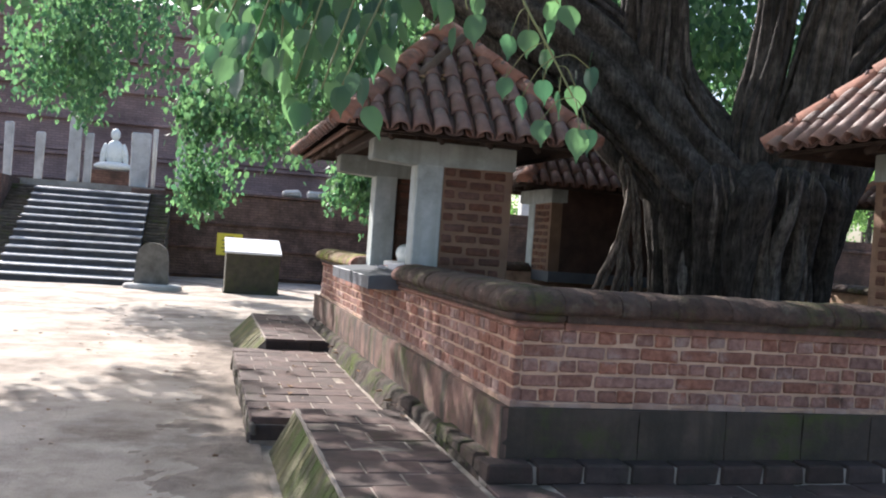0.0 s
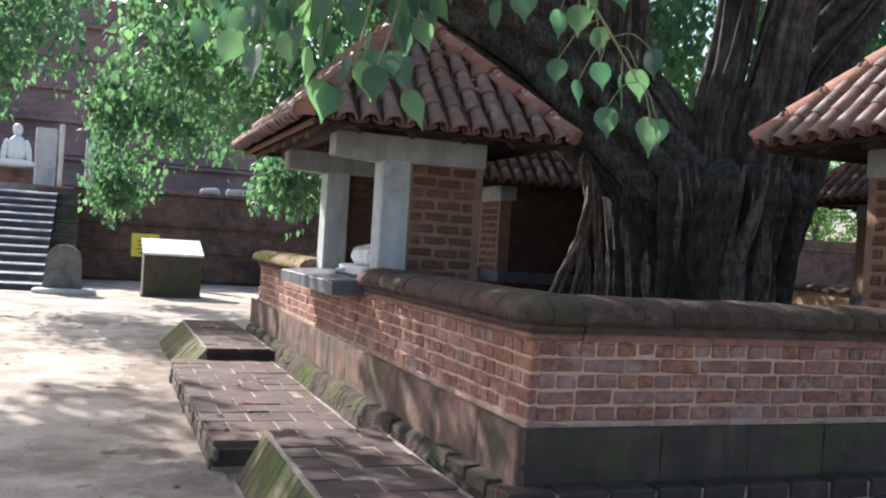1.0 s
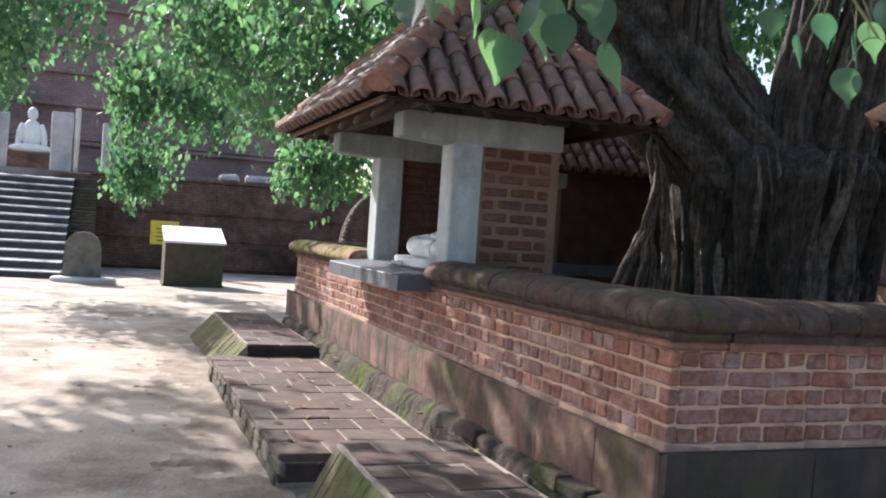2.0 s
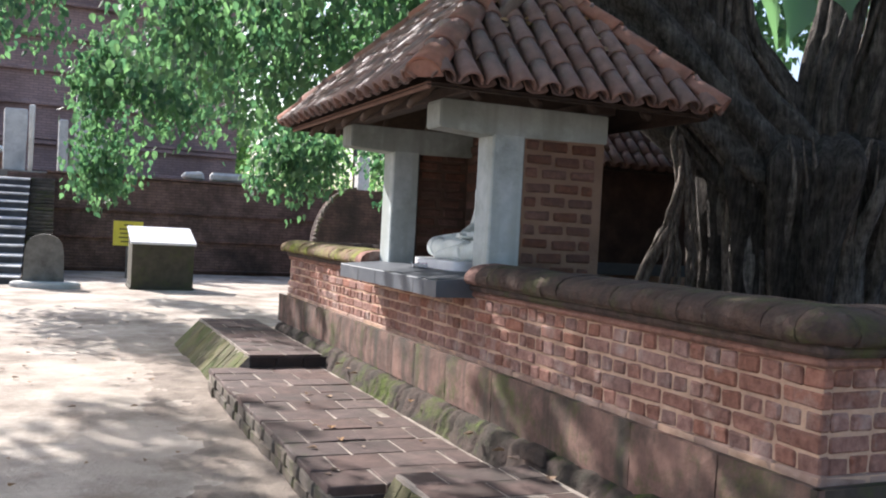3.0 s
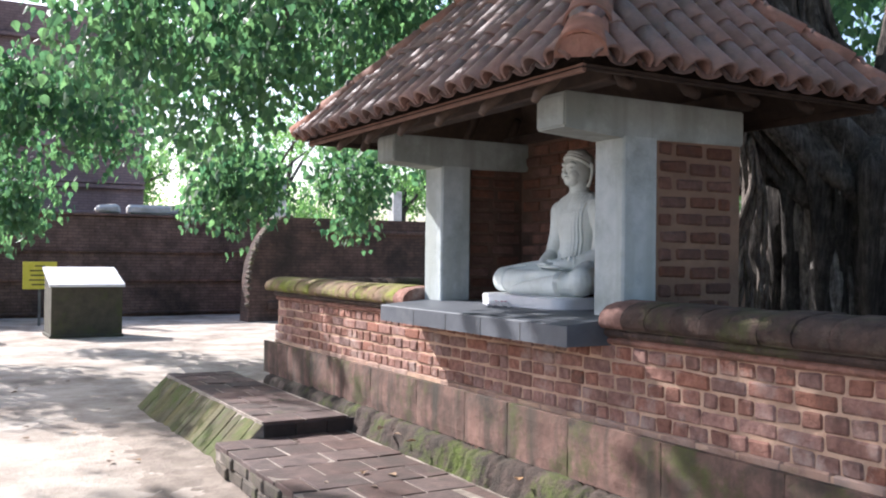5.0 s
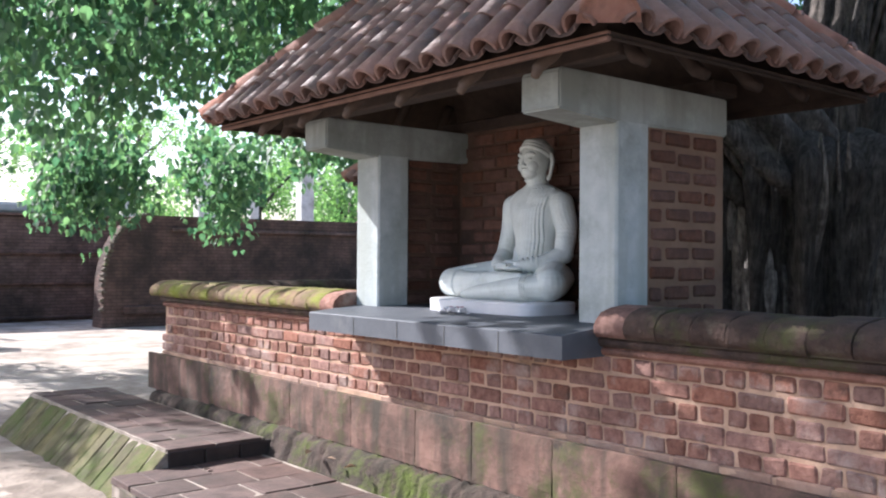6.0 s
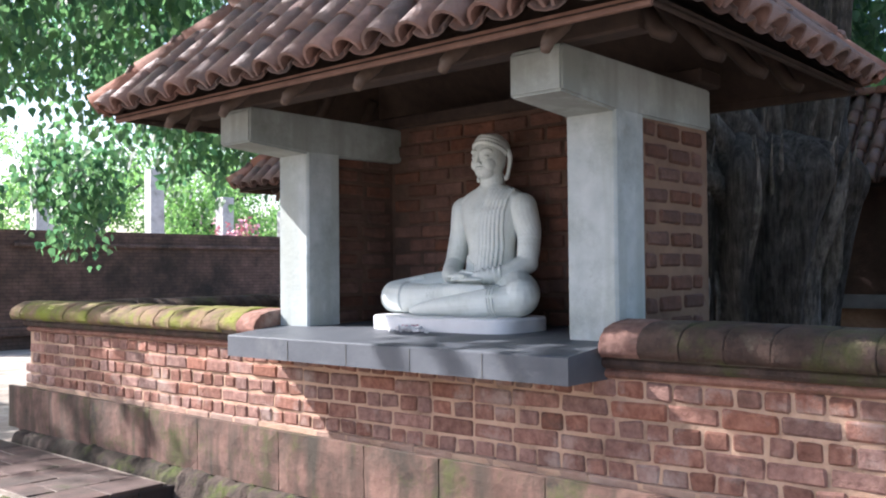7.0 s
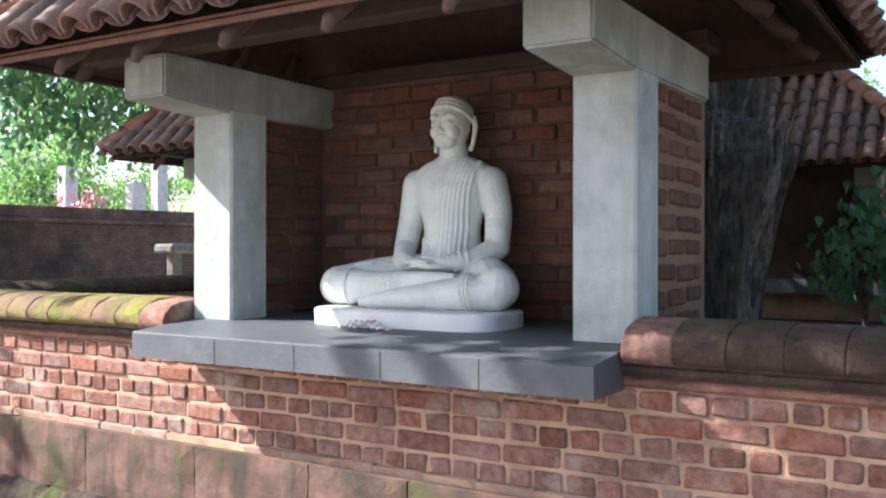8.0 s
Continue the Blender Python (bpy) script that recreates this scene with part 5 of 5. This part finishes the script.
solid("terrace_ground", block(-40, 9.0, 31.2, 60, 2.0, TERR_Z), M["sand"], "raised terrace of the ruin", "ground", kind="structure")
temple = thing("temple_ruin", (-4, 37, TERR_Z), "huge dark brick ruin wall with ledges above the stairs", "ruin", kind="structure")
part("wall", block(-32, 6.4, 43.5, 50, TERR_Z, 11.6), M["temple"], temple)
for z in (3.3, 4.4, 4.6, 6.0, 7.4, 8.8, 10.2):
    part("ledge", block(-32, 6.4, 43.25, 43.5, z, z + 0.16, 0.02), M["temple"], temple)

right_wall = thing("wall_far", (18, 33, 0), "long dark old brick wall with a rounded broken end", "wall", kind="structure")
bm = bmesh.new()
edge = [(5.75 + 1.15 * (1 - math.cos(math.pi / 2 * i / 10)), 0.9 + 1.82 * math.sin(math.pi / 2 * i / 10)) for i in range(11)]
prof = [(5.7, -0.1)] + edge + [(46, 2.76), (46, -0.1)]
sweep(bm, [[Vector((x, y, z)) for x, z in prof] for y in (27.0, 27.7)])
part("face", bm, M["old_brick"], right_wall)
part("ledge_course", block(7.4, 46, 26.9, 27.0, 2.34, 2.42, 0.01), M["old_brick"], right_wall)
part("ledge_course", block(6.2, 46, 26.86, 27.0, 0.3, 0.5, 0.02), M["old_brick"], right_wall)
rim = [(5.72, 0.4)] + edge
rubble = [mesh_of("edge_stone", block(-0.05, 0.05, -0.12, 0.12, -0.04, 0.04, 0.015, 0.015), M["edge"]) for _ in range(4)]
for k in range(26):
    s = k / 25 * (len(rim) - 1)
    q = min(int(s), len(rim) - 2)
    x = rim[q][0] + (rim[q + 1][0] - rim[q][0]) * (s - q)
    z = rim[q][1] + (rim[q + 1][1] - rim[q][1]) * (s - q)
    piece("edge_stone", random.choice(rubble), right_wall, pose(x - 0.02, 27.1, z + 0.02, 0, random.uniform(-40, 40), random.uniform(-15, 15)))


def pillar(x, y, z0, w, d, h, lean=0.0):
    bm = block(x - w / 2, x + w / 2, y - d / 2, y + d / 2, z0, z0 + h, 0.03, 0.03)
    for v in bm.verts:
        v.co.x += lean * (v.co.z - z0)
    return solid("stone_pillar", bm, M["stone"], "upright pale weathered granite pillar of the ruin", "pillar", "ruin pillars")


for x, y, w, h, lean in ((-4.2, 32, 0.36, 2.55, 0.01), (-2.13, 31.8, 0.60, 1.85, 0.0), (-3.8, 32.2, 0.26, 1.75, 0.0), (-6.2, 32, 0.24, 1.85, 0), (-5.35, 32.4, 0.26, 1.65, 0.02),
                        (-0.42, 32.0, 0.18, 2.55, 0.01), (-0.17, 32.0, 0.19, 2.85, 0), (-0.82, 32.1, 0.26, 1.70, 0), (0.18, 31.9, 0.5, 1.25, 0), (-1.72, 32.5, 0.16, 2.1, 0)):
    pillar(x, y, TERR_Z - 0.05, w, w * 0.75, h, lean)
for x, y, w, h in ((13.2, 46, 0.6, 5.2), (16.4, 45, 0.66, 6.6), (21.0, 49, 0.5, 5.4), (21.9, 45, 0.72, 6.7), (23.6, 48, 0.5, 5.0), (25.9, 45, 0.68, 5.6), (29.9, 45, 0.9, 5.1), (31.4, 45, 0.66, 6.1), (35.0, 44, 0.7, 5.6), (19.0, 50, 0.6, 5.6)):
    pillar(x, y, -0.05, w, 0.6, h)
for x0, x1 in ((2.5, 3.15), (3.35, 5.2)):
    solid("fallen_stone", block(x0, x1, 30.4, 30.9, 2.8, 3.08, 0.07, 0.05), M["stone"], "pale fallen stone block lying on the wall", "stone", "fallen stones")

# small far statue at the stairhead
bm = bmesh.new()
ball(bm, (-3.15, 33.9, 3.53), (0.66, 0.30, 0.18))
ball(bm, (-3.15, 34.1, 4.00), (0.32, 0.22, 0.50))
ball(bm, (-3.15, 34.1, 4.68), (0.16, 0.16, 0.22))
for s in (1, -1):
    ball(bm, (-3.15 + s * 0.36, 34.05, 3.95), (0.11, 0.12, 0.42), (0, s * -8, 0))
solid("distant_statue", bm, M["statue"], "pale seated statue at the head of the stairs", "statue", smooth=True)
solid("statue_plinth", block(-3.90, -2.45, 33.5, 34.6, TERR_Z - 0.02, 3.38, 0.03), M["old_brick"], "dark brick plinth under the far statue", "plinth")

# guard stone by the stairs
guard = thing("guard_stone", (-1.15, 24.2, 0), "rounded dark carved guard stone standing by the stairs", "stele")
bm = bmesh.new()
prof = [(-0.42, 0.1), (-0.40, 0.75)] + [(-0.38 * math.cos(math.pi * i / 10), 0.85 + 0.30 * math.sin(math.pi * i / 10)) for i in range(11)] + [(0.40, 0.75), (0.42, 0.1)]
sweep(bm, [[Vector((-1.15 + x, y, z)) for x, z in prof] for y in (24.1, 24.34)])
part("slab", bm, M["stele"], guard)
bm = bmesh.new()
sweep(bm, [[Vector((-1.1 + r * 0.72 * math.cos(t * math.pi / 12), 24.0 + r * 0.45 * math.sin(t * math.pi / 12), z)) for t in range(24)] for r, z in ((1, -0.05), (1.0, 0.07), (0.93, 0.11))])
part("base", bm, M["stone"], guard, "low round grey stone base")

# altar block with a pale top
altar = thing("offering_altar", (1.33, 24.4, 0), "square dark brick offering altar with bright pale top", "altar")
bm = bmesh.new()
prof = [(23.8, -0.02), (23.8, 1.03), (25.0, 1.34), (25.0, -0.02)]
sweep(bm, [[Vector((x, y, z)) for y, z in prof] for x in (0.66, 2.02)])
part("body", bm, M["altar"], altar)
bm = bmesh.new()
prof = [(23.74, 1.025), (23.74, 1.075), (25.04, 1.415), (25.04, 1.36)]
sweep(bm, [[Vector((x, y, z)) for y, z in prof] for x in (0.62, 2.06)])
part("top", bm, M["altar_top"], altar, "smooth pale sloping top")
part("foot", block(0.63, 2.05, 23.77, 25.03, -0.02, 0.06, 0.02), M["altar"], altar)

sign = thing("notice_board", (0.75, 27.6, 0), "small yellow notice board on a post before the wall", "sign")
part("board", block(0.46, 1.2, 27.58, 27.62, 0.85, 1.5, 0.004), M["sign"], sign)
part("post", block(0.80, 0.86, 27.62, 27.67, -0.05, 1.45, 0.004), M["stele"], sign, "dark metal post")
for k, w in enumerate((0.22, 0.44, 0.40, 0.46, 0.36)):
    part("bar", block(0.83 - w / 2, 0.83 + w / 2, 27.572, 27.58, 1.38 - k * 0.11, 1.415 - k * 0.11), M["sign_ink"], sign, "dark bar of lettering")

# ---- far trees beyond the walls ----


def far_tree(x, y, h, r, seed):
    random.seed(seed)
    g = np.random.default_rng(seed)
    t = thing("background_tree", (x, y, 0), "broad bright green tree beyond the ruin walls", "tree", "background trees")
    pts = curve_pts([(x, y, -0.1), (x + random.uniform(-0.3, 0.3), y, h * 0.3), (x + random.uniform(-0.8, 0.8), y, h * 0.62)], 4)
    part("trunk", tube(bmesh.new(), pts, [0.3 - 0.02 * i for i in range(len(pts))], 10, 0.1), M["bark"], t, smooth=True)
    for k in range(3):
        a = 2.1 * k + seed
        e = Vector((x + math.cos(a) * r * 0.6, y + math.sin(a) * r * 0.6, h * 0.78))
        part("limb", tube(bmesh.new(), curve_pts([pts[-3], (pts[-3] + e) / 2 + Vector((0, 0, 0.5)), e], 4), [0.14 - 0.012 * i for i in range(9)], 7), M["bark"], t, smooth=True)
    clouds = []
    for k in range(9):
        a = g.random() * 6.28
        rr = r * math.sqrt(g.random()) * 0.75
        clouds.append(leaf_cloud(g, (x + math.cos(a) * rr, y + math.sin(a) * rr, h * (0.28 + 0.6 * g.random())), (r * 0.42, r * 0.42, h * 0.15), 700, 0.17, 0.6))
    leaf_part("crown", clouds, t, M["leaf_far"], "bright green foliage paled for haze")


for k, (x, y, h, r) in enumerate(((9, 62, 9, 5), (17, 58, 11, 6), (25, 56, 10, 6), (33, 54, 12, 6), (42, 50, 11, 6), (22, 70, 15, 8), (36, 68, 15, 8), (50, 60, 14, 8), (12, 76, 13, 7),
                                   (46, 36, 10, 6), (50, 22, 11, 7), (44, 12, 10, 6), (32, 14, 8, 4.5), (40, 44, 9, 5), (28, 50, 8, 5), (26, 6, 8, 5))):
    far_tree(x, y, h, r, 31 + k)

# pink flowering bush beyond the wall
bush = thing("flowering_bush", (23.4, 40, 0), "pink flowering bush beyond the far wall", "bush")
part("stem", tube(bmesh.new(), curve_pts([(23.4, 40, -0.1), (23.5, 40, 1.5), (23.3, 40, 3.0)], 4), [0.12 - 0.01 * i for i in range(9)], 7), M["bark"], bush)
leaf_part("blossom", [leaf_cloud(np.random.default_rng(5), (23.4, 40, 3.0), (1.5, 1.2, 0.9), 700, 0.16, 0.4)], bush, M["pink"], "pink blossom")

# small stone stand beyond the enclosure
stand = thing("stone_stand", (11.95, 22.0, 0), "weathered stone stand with a broad flat cap", "stand")
part("shaft", block(11.83, 12.07, 21.88, 22.12, -0.05, 1.60, 0.03, 0.01), M["stele"], stand)
part("cap", block(11.62, 12.28, 21.7, 22.3, 1.60, 1.80, 0.05, 0.02), M["stele"], stand)

# ---- pieces of the walls and pavements ----
random.seed(77)
LONG, SHORT = (0.222, 0.238, 0.25, 0.262), (0.098, 0.108, 0.116, 0.124)


def brick_set(widths, along_x):
    out = []
    for w in widths:
        for _ in range(3):
            h = 0.074 + random.uniform(-0.004, 0.004)
            out.append((w, brick_mesh("brick", w if along_x else 0.05, 0.05 if along_x else w, h, M["brick"], 0.009, 0.006)))
    return out


def wobble(a=0.004):
    return random.uniform(-a, a)


def brick_row(parent, kinds, start, stop, z, along_x):
    s = start
    while s < stop:
        w, me = random.choice(kinds)
        mid = s + w / 2 + 0.004
        if along_x:
            piece("brick", me, parent, pose(mid, WY0 + 0.0215 + wobble(0.003), z + wobble(0.003), 0, wobble(0.7), wobble(0.7)))
        else:
            piece("brick", me, parent, pose(WX + 0.0215 + wobble(0.003), mid, z + wobble(0.003), wobble(0.7), 0, wobble(0.7)))
        s += w + random.uniform(0.008, 0.014)


for r in range(5):
    z = 0.777 + 0.044 + r * 0.088
    widths = LONG if r % 2 else SHORT
    brick_row(wall_west, brick_set(widths, False), WY0 - 0.011, WY1 - 0.06, z, False)
    brick_row(wall_south, brick_set(widths, True), WX + 0.049, WX + 4.6, z, True)


pale = {True: [brick_mesh("base_brick", 0.248, 0.05, 0.048, M["lime_brick"], 0.008, 0.005) for _ in range(4)], False: [brick_mesh("base_brick", 0.05, 0.248, 0.048, M["lime_brick"], 0.008, 0.005) for _ in range(4)]}
for k in range(34):
    piece("base_brick", random.choice(pale[False]), wall_west, pose(WX + 0.006 + wobble(0.003), WY0 + 0.10 + 0.258 * k, 0.763 + wobble(0.002), wobble(0.5), 0, wobble(0.6)))
    if k < 18:
        piece("base_brick", random.choice(pale[True]), wall_south, pose(WX + 0.12 + 0.258 * k, WY0 + 0.006 + wobble(0.003), 0.763 + wobble(0.002), 0, wobble(0.5), wobble(0.6)))


def coping_mesh(mat, length):
    """A rounded coping piece: outer side to -x, running along y."""
    bm = bmesh.new()
    prof = [(-0.075, 1.312), (-0.095, 1.335), (-0.10, 1.365), (-0.085, 1.40), (-0.045, 1.432), (0.02, 1.452), (0.14, 1.462), (0.27, 1.452), (0.36, 1.41), (0.40, 1.36), (0.39, 1.32)]
    j = [wobble(0.004) for _ in prof]
    sweep(bm, [[Vector((x - e * 0.5, y, z - e + q)) for (x, z), q in zip(prof, j)] for y, e in ((-length / 2, 0.0035), (-length / 2 + 0.008, 0.0), (length / 2 - 0.008, 0.0), (length / 2, 0.0035))])
    for f in bm.faces:
        f.smooth = len(f.verts) == 4
    return mesh_of("coping_brick", bm, mat)


COP = 0.185


def coping_bed(parent, m, length):
    bm = bmesh.new()
    prof = [(-0.064, 1.306), (-0.084, 1.330), (-0.088, 1.362), (-0.074, 1.391), (-0.038, 1.421), (0.02, 1.440), (0.14, 1.450), (0.27, 1.440), (0.36, 1.40), (0.38, 1.33)]
    sweep(bm, [[m @ Vector((x, y, z)) for x, z in prof] for y in (-length / 2, length / 2)])
    part("coping_bed", bm, M["edge"], parent, "pale mortar between coping pieces")


coping_bed(wall_west, pose(WX, (5.0 + 8.2) / 2, 0), 3.1)
coping_bed(wall_west, pose(WX, (10.62 + 13.7) / 2, 0), 3.05)
coping_bed(wall_south, pose(3.4, WY0, 0, 0, 0, 90), 3.1)
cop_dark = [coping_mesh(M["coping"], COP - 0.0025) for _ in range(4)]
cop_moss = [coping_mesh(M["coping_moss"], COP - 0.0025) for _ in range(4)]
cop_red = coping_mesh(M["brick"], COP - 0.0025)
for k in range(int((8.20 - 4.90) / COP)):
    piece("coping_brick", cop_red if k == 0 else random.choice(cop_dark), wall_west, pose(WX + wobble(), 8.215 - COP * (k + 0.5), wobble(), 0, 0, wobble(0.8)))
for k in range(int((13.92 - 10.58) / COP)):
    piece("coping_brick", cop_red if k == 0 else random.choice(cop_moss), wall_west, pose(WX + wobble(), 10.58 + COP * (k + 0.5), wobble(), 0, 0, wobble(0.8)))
bm = bmesh.new()
arc = [(-0.075, 1.312), (-0.095, 1.335), (-0.10, 1.365), (-0.085, 1.40), (-0.045, 1.432), (0.02, 1.452), (0.065, 1.457), (0.065, 1.312)]
sweep(bm, [[Vector((WX + 0.07 - (0.07 - x) * math.cos(0.5 * math.pi * k / 8), WY0 + 0.07 - (0.07 - x) * math.sin(0.5 * math.pi * k / 8), z)) for x, z in arc] for k in range(9)])
part("coping_corner", bm, M["coping"], wall_west, "rounded dark corner of the coping", smooth=True)
for k in range(int(8.0 / COP)):
    x = WX + 0.07 + COP * (k + 0.5)
    if abs(x - CX) > 1.18:
        piece("coping_brick", random.choice(cop_dark), wall_south, pose(x, WY0 + wobble(), wobble(), 0, 0, 90 + wobble(0.8)))
        piece("coping_brick", random.choice(cop_dark), wall_north, pose(x, WY1 + wobble(), wobble(), 0, 0, -90 + wobble(0.8)))
for k in range(int(8.9 / COP)):
    y = WY0 - 0.05 + COP * (k + 0.5)
    if abs(y - CY) > 1.18:
        piece("coping_brick", random.choice(cop_dark), wall_east, pose(EX + wobble(), y, wobble(), 0, 0, 180))

# plaster panels of the plinth


def panel(length, along_x, mat):
    """An uneven slab of plaster with a softly broken outline."""
    bm = bmesh.new()
    n, h = max(4, round(length / 0.09)), 5
    ref = random.uniform(0, 50)
    grid = []
    for i in range(n + 1):
        col = []
        for k in range(h + 1):
            s, z = -length / 2 + length * i / n, -0.172 + 0.344 * k / h
            rim = i in (0, n) or k in (0, h)
            d = 0.02 - (0.007 if rim else 0.0) + 0.006 * noise.noise(Vector((s * 7 + ref, z * 9, 1)))
            s += 0.005 * noise.noise(Vector((ref, z * 20, s)))
            col.append(bm.verts.new((s, -d, z) if along_x else (-d, -s, z)))
        grid.append(col)
    for a, b in zip(grid, grid[1:]):
        for k in range(h):
            bm.faces.new((a[k], b[k], b[k + 1], a[k + 1]))
    made = bmesh.ops.extrude_face_region(bm, geom=list(bm.faces))
    for v in made["geom"]:
        if isinstance(v, bmesh.types.BMVert):
            v.co = Vector((v.co.x, 0.02, v.co.z)) if along_x else Vector((0.02, v.co.y, v.co.z))
    bmesh.ops.recalc_face_normals(bm, faces=bm.faces)
    return mesh_of("plinth_panel", bm, mat)


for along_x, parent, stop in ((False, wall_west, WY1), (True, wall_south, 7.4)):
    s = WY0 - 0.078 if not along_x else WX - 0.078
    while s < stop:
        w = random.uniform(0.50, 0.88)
        me = panel(w, along_x, M["plinth_dark" if along_x else "plinth"])
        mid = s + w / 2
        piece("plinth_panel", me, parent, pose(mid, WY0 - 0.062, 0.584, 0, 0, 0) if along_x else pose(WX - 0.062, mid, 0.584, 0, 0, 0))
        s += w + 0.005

# ledge bricks at the foot of the plinth
ledge_w = [brick_mesh("ledge_brick", 0.16, 0.276, 0.085, M["ledge"], 0.012, 0.010) for _ in range(6)]
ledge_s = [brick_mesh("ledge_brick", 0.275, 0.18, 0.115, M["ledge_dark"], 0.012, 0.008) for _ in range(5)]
y = 4.80
while y < 13.75:
    if random.random() < (0.8 if y < 7.0 else 0.0):
        piece("ledge_brick", random.choice(ledge_w), wall_west, pose(1.722 + wobble(0.010), y + 0.145, (0.410 if y < 6.6 else 0.385) + wobble(0.008), wobble(2), wobble(3), wobble(2)))
    y += 0.292
bm = bmesh.new()
rings = []
cracks = [random.random() < 0.16 for _ in range(320)]
for k in range(320):
    y = 4.80 + k * 0.02795
    ring = []
    for i, (x, z) in enumerate(((1.80, 0.425), (1.735, 0.410), (1.70, 0.400), (1.675, 0.38), (1.660, 0.34), (1.648, 0.30), (1.63, 0.25), (1.60, 0.20), (1.56, 0.1), (1.80, 0.1))):
        e = 0.026 if 0 < i < 8 else 0.0
        p = Vector((x * 3, y * 2.6, z * 5))
        crack = 0.014 if (cracks[k] and e) else 0.0
        ring.append(Vector((x + e * noise.noise(p) + 0.7 * e * noise.noise(p * 3.7) + crack, y, z + e * noise.noise(p + Vector((5, 5, 5))) + 0.6 * e * noise.noise(p * 3.3) - crack)))
    rings.append(ring)
part("mossy_ledge", sweep(bm, rings), M["ledge"], wall_west, "crumbling mossy brick ledge", smooth=True)
part("ledge_bed", block(1.64, 7.4, 4.79, 4.96, 0.1, 0.445), M["paving_joint"], wall_south, "pale mortar behind the ledge")
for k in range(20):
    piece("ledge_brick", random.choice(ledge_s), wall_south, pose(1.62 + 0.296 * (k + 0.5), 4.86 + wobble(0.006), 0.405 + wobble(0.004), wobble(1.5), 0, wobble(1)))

# paving bricks, rows laid across the platforms in running bond


PAVERS = {}


def paver(w, row):
    key = (round(w, 2), row)
    if key not in PAVERS:
        PAVERS[key] = [brick_mesh("paving_brick", key[0] - 0.011, row - 0.010, 0.05, M["paving"], 0.006, 0.005) for _ in range(4)]
    return random.choice(PAVERS[key])


def lay(parent, x0, x1, y0, y1, z, row, width):
    for r in range(round((y1 - y0) / row)):
        cuts = [x0] + [x0 + width * (k + (0.5 if r % 2 else 1.0)) + wobble(0.02) for k in range(12)]
        cuts = [c for c in cuts if c < x1 - 0.1] + [x1]
        for a, c in zip(cuts, cuts[1:]):
            piece("paving_brick", paver(c - a, row), parent, pose((a + c) / 2, y0 + row * (r + 0.5), z - 0.025 + wobble(0.003), wobble(0.5), wobble(0.5), wobble(0.6)))


lay(P0, 0.79, 1.60, 3.71, 6.95, 0.34, 0.27, 0.40)
lay(P1, 0.46, 1.60, 7.16, 11.36, 0.215, 0.35, 0.38)
lay(P2, 0.86, 1.60, 11.36, 14.75, 0.34, 0.339, 0.37)
lay(P3, 1.62, 4.8, 4.02, 4.80, 0.35, 0.26, 0.40)
side_brick = [brick_mesh("edge_brick", 0.05, 0.33, 0.085, M["edge"], 0.012, 0.009) for _ in range(5)]
for r in range(2):
    for k in range(12):
        piece("edge_brick", random.choice(side_brick), P1, pose(0.480 + wobble(0.008), 7.18 + 0.345 * (k + 0.5) - (0.12 if r else 0), 0.045 + 0.092 * r, 0, 0, wobble(1.5)))
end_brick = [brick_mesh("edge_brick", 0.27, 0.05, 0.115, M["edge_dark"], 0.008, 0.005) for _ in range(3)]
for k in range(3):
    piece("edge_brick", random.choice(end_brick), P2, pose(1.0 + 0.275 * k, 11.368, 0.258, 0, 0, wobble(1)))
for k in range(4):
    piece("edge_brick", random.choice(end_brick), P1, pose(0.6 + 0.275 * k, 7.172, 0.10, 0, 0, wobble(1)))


def slope_side(parent, x0, xf, y0, y1, z, row):
    length = math.hypot(x0 - xf, z)
    tilt = math.degrees(math.atan2(z, x0 - xf))
    kinds = [brick_mesh("slope_brick", length + 0.02, row - 0.007, 0.04, M["slope"], 0.006, 0.006) for _ in range(5)]
    for k in range(round((y1 - y0) / row)):
        piece("slope_brick", random.choice(kinds), parent, pose((x0 + xf) / 2 + 0.003, y0 + row * (k + 0.5), z / 2 - 0.023 + wobble(0.002), 0, -tilt, wobble(0.7)))


slope_side(P0, 0.79, 0.62, 3.71, 6.95, 0.325, 0.135)
slope_side(P2, 0.86, 0.55, 11.36, 14.75, 0.325, 0.1695)

# pale mortar fillets along the platforms' edges
for parent, x0, x1, y0, y1, z in ((P0, 1.578, 1.602, 3.72, 6.94, 0.3395), (P1, 1.578, 1.602, 7.18, 11.34, 0.2145), (P0, 0.782, 0.804, 3.72, 6.94, 0.340), (P2, 0.851, 0.872, 11.38, 14.7, 0.340)):
    bm = bmesh.new()
    rings = []
    for k in range(round((y1 - y0) / 0.1) + 1):
        y = min(y1, y0 + 0.1 * k)
        e = 0.010 * noise.noise(Vector((x0 * 5, y * 3, 2)))
        q = 0.004 * noise.noise(Vector((x0 * 5, y * 5, 8)))
        rings.append([Vector((x0 - e, y, z - 0.03)), Vector((x0 - e, y, z + q)), Vector((x1 + e, y, z + q)), Vector((x1 + e, y, z - 0.03))])
    part("mortar_fillet", sweep(bm, rings), M["paving_joint"], parent, "pale mortar fillet")
